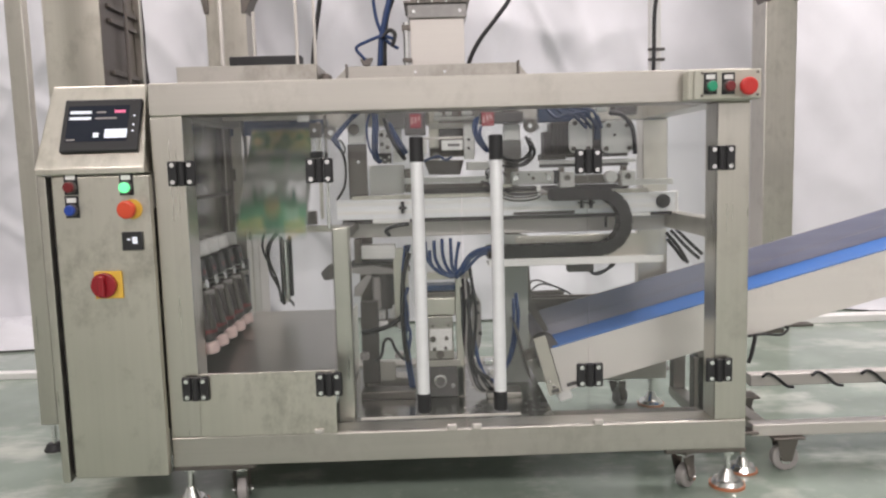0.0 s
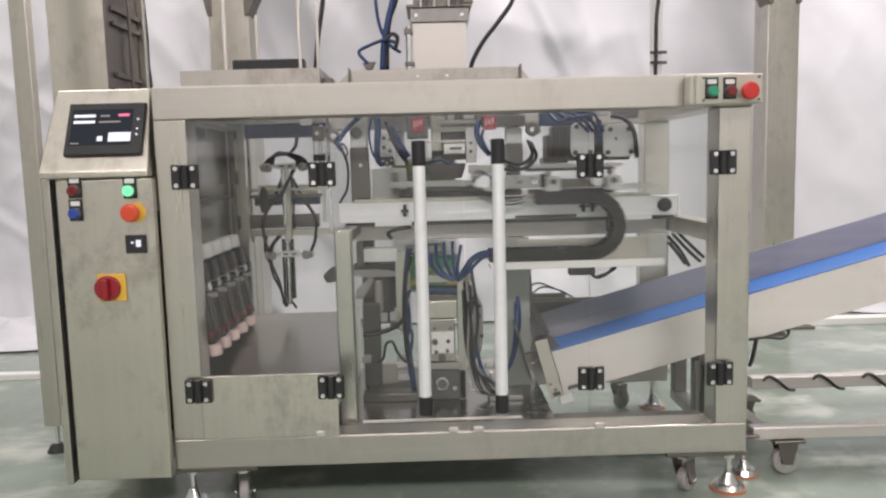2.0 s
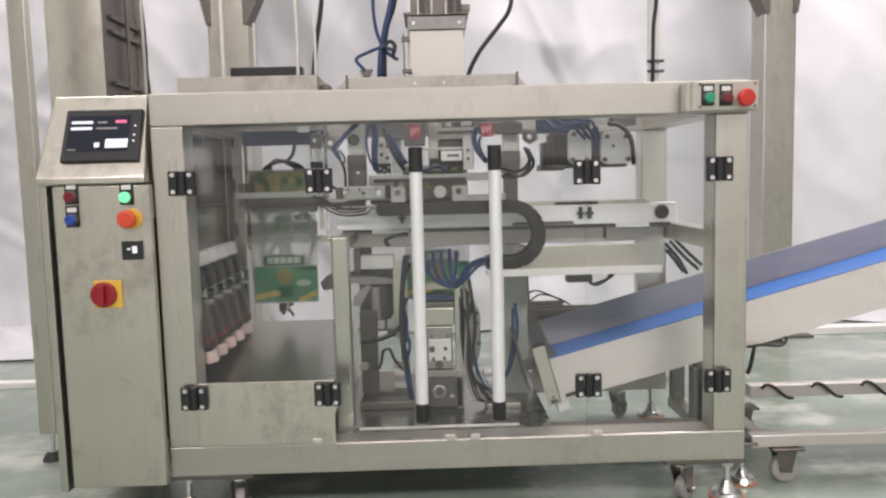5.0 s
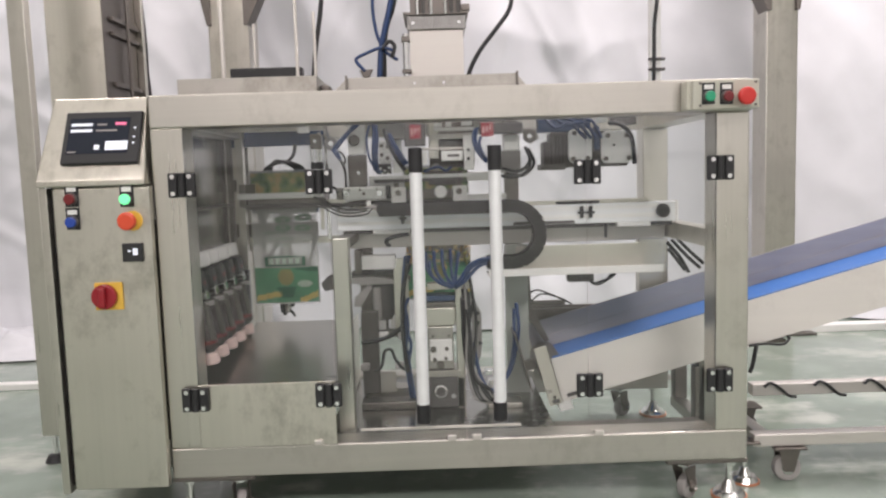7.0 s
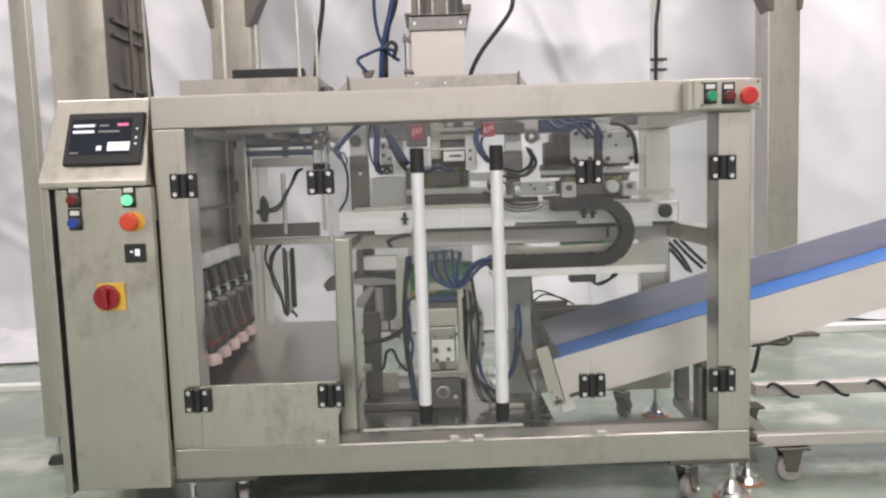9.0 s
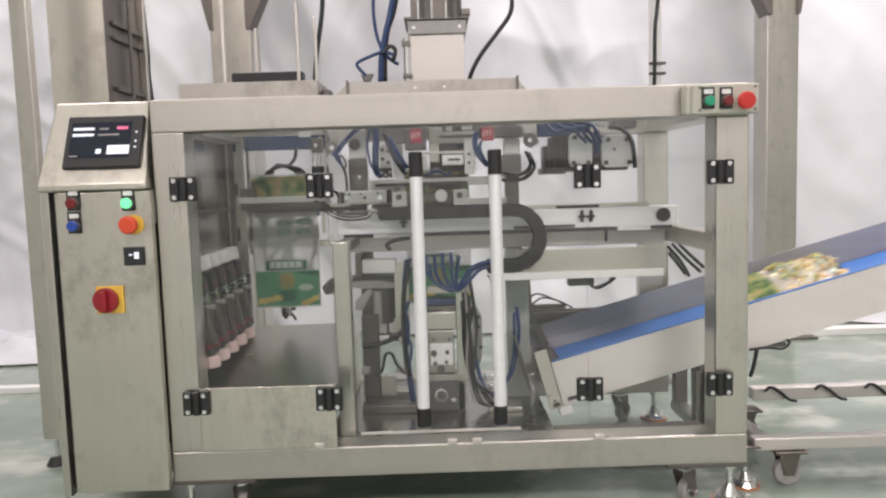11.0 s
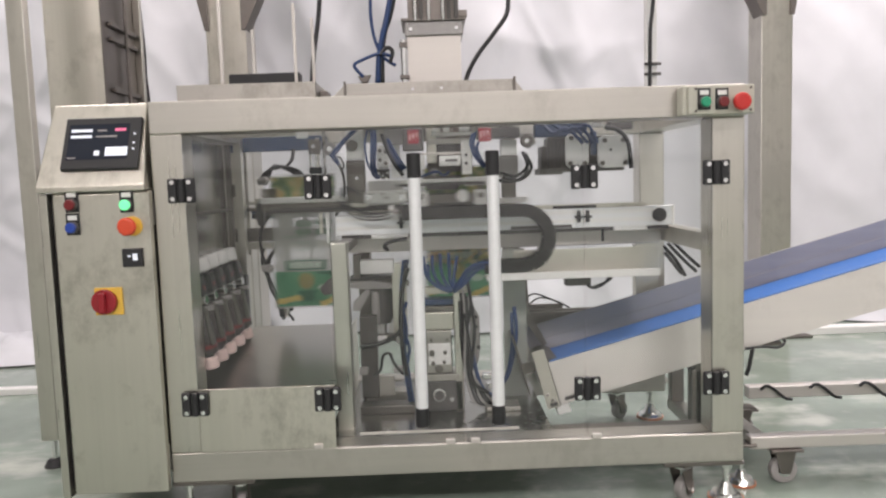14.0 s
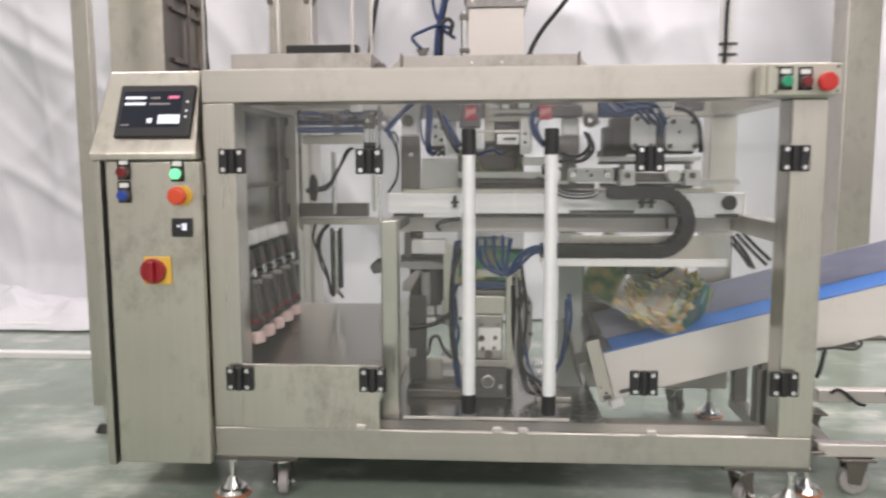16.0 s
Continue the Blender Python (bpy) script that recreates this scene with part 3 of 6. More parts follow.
def control_cabinet():
    c = thing("control_cabinet", (-0.1, -0.05, 0), "stainless steel control cabinet with a sloping touch screen head", "control cabinet")
    part("body", box(-0.2065, -0.004, -0.09, 0.22, 0.15, 0.893, 0.004), STEEL_V, c)
    part("back_sheet", box(-0.226, -0.2075, -0.112, 0.22, 0.14, 0.891, 0.002), STEEL_V, c)
    # dark strip stands for the shade in the gap left of the door
    part("door_gap", box(-0.2065, -0.192, -0.0925, -0.0905, 0.155, 0.888, 0), RUBBER, c, "dark strip for the shaded gap beside the door")
    part("cabinet_door", box(-0.191, 0.036, -0.118, -0.096, 0.152, 0.888, 0.003), STEEL_SHEET, c, "brushed steel cabinet door with dull smudges")
    hb = prism(((-0.128, 0.892), (-0.128, 0.906), (-0.035, 1.105), (0.2, 1.105), (0.2, 0.896), (-0.09, 0.892)), "x", -0.224, 0.031, 0.003)
    for v in hb.verts:
        if v.co.z > 1:
            v.co.x = -0.0965 + (v.co.x + 0.0965) * 0.88
    part("head", hb, STEEL_SHEET, c)
    y = -0.118
    push_button(-0.145, y, 0.863, DARKRED, c)
    push_button(-0.016, y, 0.859, GREENLIT, c, label="lit green push button")
    push_button(-0.146, y, 0.809, BLUE, c)
    e = push_button(-0.012, y, 0.808, ORANGE, c, "emergency_stop", "orange-red mushroom emergency stop on a yellow ring", True, False)
    part("yellow_ring", cyl((-0.012 + 0.006, y - 0.002, 0.808), "y", 0.0235, 0.004, 32), YELLOW, e)
    mx, mz = -0.01, 0.733
    m = part("counter_display", box(mx - 0.024, mx + 0.024, y - 0.008, y, mz - 0.022, mz + 0.022, 0.002), BLACK, c, "small black square counter display")
    part("display_window", box(mx + 0.002, mx + 0.013, y - 0.0095, y - 0.008, mz - 0.006, mz + 0.010, 0), LIT_WHITE, m)
    part("display_mark", box(mx - 0.010, mx - 0.003, y - 0.0095, y - 0.008, mz + 0.002, mz + 0.006, 0), LIT_WHITE, m)
    sx, sz = -0.075, 0.63
    s = part("main_switch", box(sx - 0.032, sx + 0.034, y - 0.006, y, sz - 0.033, sz + 0.033, 0.003), YELLOW, c, "red rotary main switch on a yellow plate")
    part("dial", cyl((sx - 0.006, y - 0.013, sz), "y", 0.030, 0.014, 32, bev=0.003), CRIMSON, s)
    part("grip", box(sx - 0.014, sx + 0.002, y - 0.034, y - 0.02, sz - 0.024, sz + 0.024, 0.004), CRIMSON, s)
    # touch screen on the sloping face
    a = math.atan2(0.093, 0.199)
    cz, cy, cx = 1.003, -0.128 + (1.003 - 0.906) * 0.093 / 0.199, -0.076
    def sloped(bm):
        bmesh.ops.transform(bm, matrix=Matrix.Translation((cx, cy, cz)) @ Matrix.Rotation(-a, 4, "X"), verts=bm.verts)
        return bm
    h = part("touch_screen", sloped(box(-0.091, 0.091, -0.012, 0.0, -0.069, 0.069, 0.004)), BLACK, c, "black touch screen panel, switched on")
    part("display", sloped(box(-0.079, 0.064, -0.0135, -0.012, -0.044, 0.05, 0)), SCREEN, h)
    for x0, x1, z0, z1, mt in ((-0.074, -0.024, 0.029, 0.036, LIT_WHITE), (-0.074, -0.024, 0.013, 0.02, LIT_WHITE), (-0.012, 0.01, 0.03, 0.034, GREY), (0.03, 0.056, 0.03, 0.037, LIT_PINK),
                               (-0.014, 0.036, 0.014, 0.018, GREY), (-0.014, -0.002, -0.034, -0.022, LIT_WHITE), (0.012, 0.064, -0.036, -0.013, LIT_WHITE), (-0.076, -0.056, -0.041, -0.038, GREY)):
        part("screen_field", sloped(box(x0, x1, -0.0142, -0.0135, z0, z1, 0)), mt, h)
    for z in (0.022, -0.002, -0.018):
        part("indicator", sloped(cyl((0.077, -0.0125, z), "y", 0.0025, 0.002, 10)), LIT_WHITE, h)
    # the whole cabinet is set back until its door stands nearly flush with the machine's front
    k, e, old = 1.0495, Vector((0.70, -1.895, 0.888)), c.location.copy()
    c.location = ((old.x - e.x) * k + e.x, (old.y - e.y) * k + e.y, 0)
    m = Matrix.Translation(e - c.location) @ Matrix.Scale(k, 4) @ Matrix.Translation(old - e)
    for ob in c.children_recursive:
        ob.data.transform(m)
    part("machine_bracket", box(-0.037, 0.0025, 0.09, 0.2, 0.2, 0.8, 0.001), STEEL_DARK, c)


control_cabinet()


def button_box():
    x0, x1, z0, z1 = 1.334, 1.512, 1.032, 1.104
    b = thing("button_box", (1.425, -0.025, 1.03), "grey push-button box with emergency stop on the top beam", "button box")
    part("casing", box(x0, x1, -0.046, -0.001, z0, z1, 0.004), BEIGE, b)
    part("cover", box(x0 + 0.012, x1 - 0.002, -0.056, -0.0465, z0 + 0.001, z1 - 0.001, 0.003), BEIGE, b)
    push_button(1.384, -0.056, 1.062, GREEN, b, label="green push button")
    push_button(1.428, -0.056, 1.061, DARKRED, b)
    push_button(1.47, -0.056, 1.06, RED, b, "emergency_stop", "red mushroom emergency stop button", True, False)
    for x in (x0 + 0.03, x1 - 0.012):
        for z in (z0 + 0.009, z1 - 0.009):
            part("screw", cyl((x, -0.0565, z), "y", 0.0035, 0.003, 10), STEEL_DARK, b)


button_box()


# ---- inside the machine ----
def linear_rail():
    z0, z1 = 0.735, 0.794
    t = thing("linear_rail", (0.92, 0.38, z0), "long pale aluminium linear rail with end caps", "linear rail")
    part("profile", box(0.414, 1.437, 0.352, 0.41, z0, z1, 0.002), ALU, t)
    for z in (0.751, 0.777):
        part("groove_lip", box(0.416, 1.38, 0.3505, 0.352, z, z + 0.010, 0.0006), ALU_WHITE, t)
    part("lower_slot", box(0.945, 1.13, 0.3495, 0.352, 0.7365, 0.746, 0.0006), DARKGREY, t, "dark slot low in the rail")
    part("end_cap", box(1.437, 1.443, 0.349, 0.412, z0 - 0.002, z1 + 0.002, 0.001), ALU_WHITE, t)
    part("belt_bolt", cyl((1.396, 0.345, 0.767), "y", 0.021, 0.014, 24, bev=0.003), BLACK, t, "round black bolt cover")
    part("top_cover", box(0.46, 1.36, 0.362, 0.40, z1, z1 + 0.012, 0.002), STEEL_SHEET, t)
    for x0, x1 in ((0.521, 0.633), (1.26, 1.36)):
        part("clamp_block", box(x0, x1, 0.35, 0.418, 0.7225, z0 - 0.0005, 0.002), WHITE, t)
    for x in (0.613, 1.15, 1.177):
        s = part("position_sensor", box(x - 0.005, x + 0.005, 0.336, 0.3475, 0.752, 0.788, 0.002), BLACK, t, "small black position sensor")
        part("sensor_arm", box(x - 0.012, x + 0.012, 0.338, 0.3475, 0.765, 0.772, 0.001), BLACK, s)
    # dark strip in place of the shadow below the rail
    part("under_rail", box(0.43, 1.43, 0.366, 0.418, 0.7225, 0.7345, 0.001), DARKGREY, t, "dark strip put in for the shadow under the rail")
    part("cover_strip", box(1.075, 1.205, 0.351, 0.361, 0.7945, 0.803, 0.001), RUBBER, t, "dark rubber strip on the rail")
    part("stop_bracket", box(1.222 - 0.004, 1.222 + 0.004, 0.34, 0.348, 0.692, 0.736, 0.001), BLACK, t)


linear_rail()


def chain_tray():
    t = thing("chain_tray", (1.1, 0.29, 0.6), "narrow pale steel tray under the cable chain", "tray")
    part("floor_plate", box(0.86, 1.366, 0.245, 0.35, 0.598, 0.602, 0.001), ALU_WHITE, t)
    part("front_lip", box(0.86, 1.366, 0.241, 0.245, 0.596, 0.617, 0.001), ALU_WHITE, t)
    part("back_plate", box(0.95, 1.35, 0.351, 0.355, 0.598, 0.672, 0.001), STEEL_SHEET, t)
    part("support", box(1.30, 1.33, 0.355, 0.419, 0.60, 0.66, 0.002), STEEL_DARK, t)
    part("support", box(0.98, 1.01, 0.355, 0.419, 0.60, 0.66, 0.002), STEEL_DARK, t)
    part("sensor_block", box(1.1, 1.176, 0.3, 0.34, 0.565, 0.597, 0.003), DARKGREY, t)
    for k in range(3):
        part("sensor_cable", tube(((1.159, 0.31, 0.58), (1.18, 0.30 + 0.01 * k, 0.557), ((1.218 + 0.00170 * (1075 + 5 * k - 1075)), 0.31, (0.569 - 0.00170 * (490 - 3 * k - 490))), (1.241, 0.33, 0.598)), 0.004), BLACK, t)


chain_tray()

# carriage that shuttles pouches along the rail
STROKE = 0.5
carriage = thing("carriage", (0, 0, 0), "sliding carriage with pale gripper blocks on the rail", "carriage")
carriage.location = (1.0, 0.36, 0.806)


def build_carriage():
    c = carriage
    part("slide_plate", box(0.64, 1.30, 0.37, 0.40, 0.807, 0.822, 0.002), DARKGREY, c)
    a = part("gripper_cylinder", box(0.939, 1.066, 0.325, 0.37, 0.827, 0.867, 0.008), WHITE, c, "pale pneumatic gripper cylinder")
    part("cylinder_cap", cyl((0.95, 0.322, 0.848), "y", 0.008, 0.01), CHROME, a)
    part("cylinder_cap", cyl((1.047, 0.322, 0.846), "y", 0.008, 0.01), CHROME, a)
    part("cylinder_end", box(0.919, 0.937, 0.33, 0.37, 0.83, 0.864, 0.002), STEEL_DARK, a)
    for px in (1001, 1110):
        b = part("clamp_block", box(1.082 if px < 1050 else 1.265, 1.125 if px < 1050 else 1.306, 0.32, 0.37, 0.816, 0.861, 0.003), ALU_WHITE, c)
        part("bolt", cyl((1.103 if px < 1050 else 1.283, 0.318, 0.845), "y", 0.009, 0.006, 16), STEEL_DARK, b)
    part("link_arm", box(1.125, 1.265, 0.34, 0.368, 0.825, 0.852, 0.002), STEEL_DARK, c)
    part("knob", cyl((1.228, 0.308, 0.845), "y", 0.0185, 0.03, 28, bev=0.004), WHITE, c, "round white knob")
    part("gripper_bar", box(0.62, 0.875, 0.345, 0.375, 0.839, 0.856, 0.002), WHITE, c, "long pale gripper bar")
    part("gripper_bar_back", box(0.62, 0.875, 0.40, 0.43, 0.812, 0.836, 0.002), STEEL_DARK, c)
    part("gripper_finger", box(0.62, 0.64, 0.375, 0.50, 0.816, 0.884, 0.002), STEEL_DARK, c)
    part("gripper_finger", box(0.857, 0.875, 0.375, 0.50, 0.816, 0.85, 0.002), STEEL_DARK, c)
    part("connecting_arm", box(0.875, 0.942, 0.355, 0.37, 0.82, 0.832, 0.001), STEEL_SHEET, c)
    part("chain_bracket", box(1.069, 1.161, 0.29, 0.372, 0.806, 0.812, 0.001), BLACK, c)
    part("push_rod", box(1.302, 1.425, 0.345, 0.36, 0.817, 0.834, 0.001), ALU_WHITE, c)
    for k, (dz, sag) in enumerate(((0.004, 0.004), (-0.004, 0.012), (-0.012, 0.022), (0.010, 0.0))):
        part("air_line", tube(((0.880 - 0.01 * k, 0.325 + 0.006 * k, 0.832 + dz), (0.93, 0.305 + 0.006 * k, 0.806 - sag), (0.985 + 0.01 * k, 0.30 + 0.004 * k, 0.803 - sag * 0.8), (1.03, 0.302, 0.808 + 0.3 * dz), (1.075, 0.302, 0.815 + 0.5 * dz)), 0.0026), BLACK, c)
    for k in range(3):
        part("air_line", tube(((0.925, 0.33 + 0.005 * k, 0.852 + 0.004 * k), (0.903 - 0.008 * k, 0.325, 0.872 + 0.005 * k), (0.876 - 0.006 * k, 0.33, 0.862 + 0.004 * k), (0.868, 0.345, 0.848)), 0.0024), BLACK, c)
    for x in (0.957, 0.99, 1.04):
        part("bracket_screw", cyl((x, 0.3235, 0.858), "y", 0.0035, 0.004, 10), STEEL_DARK, a)
    part("cylinder_port", cyl((1.002, 0.322, 0.846), "y", 0.005, 0.008, 12), STEEL_DARK, a)
    part("cylinder_end", box(1.067, 1.080, 0.33, 0.37, 0.828, 0.868, 0.002), BLACK, a)
    part("upper_bar", box(1.03, 1.322, 0.372, 0.392, 0.886, 0.897, 0.002), PALEPAINT, c, "thin pale bar over the grippers")
    part("upper_bar_rail", box(1.03, 1.30, 0.376, 0.392, 0.876, 0.8855, 0.001), DARKGREY, c)
    for x in (1.096, 1.286):
        part("bar_post", box(x - 0.008, x + 0.008, 0.372, 0.392, 0.822, 0.8755, 0.001), STEEL_DARK, c)
    part("fitting_block", box(1.01, 1.022, 0.30, 0.318, 0.796, 0.824, 0.002), WHITE, c)
    part("air_fitting", cyl((1.027, 0.305, 0.807), "x", 0.007, 0.026, 12), GREY, c)


build_carriage()

# cable chain of rigid links between the tray and the carriage
PITCH, BEND, XFIX, ZLOW = 0.034, 0.082, 0.86, 0.634
LINKS = 21
chain = thing("cable_chain", (XFIX, 0.295, ZLOW), "black plastic cable chain folded over itself", "cable chain")


def build_links():
    me = None
    made = []
    for i in range(LINKS):
        if me is None:
            bm = box(-0.0195, 0.0165, -0.030, -0.025, -0.0185, 0.0185, 0.004)
            box(-0.0195, 0.0165, 0.025, 0.030, -0.0185, 0.0185, 0.004, bm)
            box(-0.010, 0.010, -0.025, 0.025, 0.0135, 0.018, 0.002, bm)
            box(-0.010, 0.010, -0.025, 0.025, -0.018, -0.0135, 0.002, bm)
            box(0.012, 0.021, -0.025, -0.021, -0.014, 0.014, 0.003, bm)
            box(0.012, 0.021, 0.021, 0.025, -0.014, 0.014, 0.003, bm)
            cyl((0.014, -0.0305, 0), "y", 0.010, 0.004, 14, bm=bm)
            cyl((0.014, -0.032, 0), "y", 0.004, 0.003, 10, bm=bm)
            me = bpy.data.meshes.new("chain_link")
            bm.to_mesh(me)
            bm.free()
            me.materials.append(CHAINBLACK)
        ob = new("chain_link", me)
        ob.parent = chain
        made.append(ob)
    return made


chain_links = build_links()


def link_pose(i, s):
    """Pose of link i in the chain's space when the carriage stands s metres left of its right end."""
    xb = 1.182 - s / 2 - XFIX
    a = (i + 0.5) * PITCH
    if a < xb:
        return pose(a, 0, 0)
    a -= xb
    if a < math.pi * BEND:
        g = a / BEND
        return pose(xb + BEND * math.sin(g), 0, BEND * (1 - math.cos(g)), 0, -math.degrees(g), 0)
    return pose(xb - (a - math.pi * BEND), 0, 2 * BEND, 0, -180, 0)


def motor_unit():
    t = thing("sealing_drive", (1.2, 0.4, 1.03), "dark drive motor with pale bolted side plates, hung under the top", "drive unit")
    y = 0.36
    part("motor_body", box(1.066, 1.30, y + 0.014, y + 0.10, 0.905, 1.012, 0.006), MOTORPAINT, t, "dark enamelled motor body")
    for k in range(4):
        part("cooling_fin", box(1.068 + 0.011 * k, 1.073 + 0.011 * k, y + 0.008, y + 0.104, 0.908, 1.006 - 0.004 * k, 0.001), MOTORPAINT, t)
    part("motor_flange", box(1.046, 1.066, y + 0.02, y + 0.10, 0.905, 0.985, 0.004), MOTORPAINT, t)
    part("motor_foot_block", box(1.037, 1.108, y + 0.005, y + 0.11, 0.8985, 0.917, 0.002), MOTORPAINT, t)
    part("terminal_box", box(1.195, 1.212, y + 0.004, y + 0.03, 0.955, 1.025, 0.002), BLUEDARK, t)
    def lobe(cx, cz, w, h):
        pts = []
        for sx, sz, a0 in ((1, 1, 0), (-1, 1, 90), (-1, -1, 180), (1, -1, 270)):
            for k in range(5):
                g = math.radians(a0 + 22.5 * k)
                pts.append((cx + sx * (w - 0.02) + 0.02 * math.cos(g), cz + sz * (h - 0.02) + 0.02 * math.sin(g)))
        return prism(pts, "y", y, y + 0.012, 0.0015)
    p1 = (1.152, 0.968)
    p2 = (1.263, 0.962)
    a = part("side_plate", lobe(p1[0], p1[1], 0.035, 0.052), PALEPAINT, t, "pale rounded plate with bolts")
    b = part("side_plate", lobe(p2[0], p2[1], 0.048, 0.048), PALEPAINT, t, "pale rounded plate with bolts")
    for pl, (cx, cz), w, h in ((a, p1, 0.022, 0.038), (b, p2, 0.035, 0.034)):
        for sx, sz in ((-1, -1), (0.8, 1), (-0.8, 1), (1, -1)):
            part("bolt", cyl((cx + sx * w, y - 0.003, cz + sz * h), "y", 0.007, 0.006, 12), STEEL_DARK, pl)
    part("bolt", cyl((p2[0] - 0.01, y - 0.002, p2[1] + 0.006), "y", 0.004, 0.004, 10), BLACK, b)
    part("hanger", box(1.03, 1.19, y + 0.03, y + 0.07, 1.013, 1.075, 0.003), BLUEDARK, t)
    part("hanger", box(1.26, 1.33, y + 0.03, y + 0.09, 1.03, 1.075, 0.003), DARKGREY, t)
    for k in range(4):
        part("air_line", tube((((1.038 + 0.00165 * (965 + 14 * k - 965)), 0.33, 1.056), ((1.071 + 0.00165 * (985 + 20 * k - 985)), 0.31, (1.02 - 0.00163 * (222 - 4 * k - 222))), ((1.112 + 0.00167 * (1010 + 14 * k - 1010)), 0.31, 1.032), ((1.162 + 0.00165 * (1040 + 9 * k - 1040)), 0.32, 0.988)), 0.005), BLUEHOSE, t)
    part("cable", tube(((1.232, 0.34, 1.035), (1.269, 0.33, 1.024), (1.299, 0.33, 0.986), (1.313, 0.35, 0.911)), 0.007), BLACK, t)
    part("cable_gland", box(1.193, 1.227, 0.33, 0.36, 1.035, 1.055, 0.002), WHITE, t)


motor_unit()


def station_bracket():
    y = 0.42
    t = thing("pulley_bracket", (0.47, y, 0.8), "dull grey upright bracket with guide rollers", "bracket")
    part("upright", box(0.447, 0.504, y, y + 0.03, 0.795, 0.963, 0.002), STEEL_DARK, t)
    hb = part("head_block", box(0.451, 0.503, y - 0.02, y + 0.03, 0.965, 1.06, 0.003), WHITE, t)
    part("large_bolt", cyl((0.471, 0.394, 1.007), "y", 0.017, 0.012, 20, bev=0.003), STEEL_DARK, hb)
    part("pulley_shaft", cyl((0.469 + 0.01, y - 0.004, 0.908), "y", 0.006, 0.008, 12), CHROME, t)
    for px, py in ((590, 243),):
        r = part("guide_roller", cyl(((0.738 + 0.00172 * (px - 784)), 0.385, (0.952 - 0.00170 * (py - 270))), "y", 0.021, 0.02, 24, bev=0.003), GREY, t)
        part("roller_bolt", cyl(((0.738 + 0.00172 * (px - 784)), 0.372, (0.952 - 0.00170 * (py - 270))), "y", 0.008, 0.008, 12), CHROME, r)
    part("air_line", tube(((0.427, 0.37, 0.963), (0.444, 0.37, 0.908), (0.44, 0.37, 0.84), (0.414, 0.38, 0.796)), 0.004), BLACK, t)
    for pts, r in ((((0.41, 0.35, 0.973), (0.429, 0.35, 0.996), (0.454, 0.35, 1.022), (0.485, 0.35, 1.048), (0.507, 0.35, 1.065)), 0.0065), (((0.413, 0.34, 0.979), (0.424, 0.34, 0.959), (0.435, 0.34, 0.949), (0.426, 0.34, 0.972), (0.418, 0.34, 0.982)), 0.004), (((0.422, 0.35, 0.983), (0.443, 0.35, 1.009), (0.468, 0.35, 1.035), (0.492, 0.35, 1.061)), 0.007)):
        part("air_line", tube(pts, r), BLUEHOSE, t)
    part("cable_loop", tube(((0.429, 0.34, 0.959), (0.441, 0.34, 0.935), (0.449, 0.34, 0.948), (0.436, 0.34, 0.972), (0.422, 0.34, 0.959)), 0.003), BLACK, t)


station_bracket()


TAGRED = material("dull_red_tag", (0.30, 0.035, 0.05), 0.5, 0, 40, 0.15)
TAGPINK = material("worn_pink_print", (0.62, 0.36, 0.36), 0.5, 0, 40, 0.1)


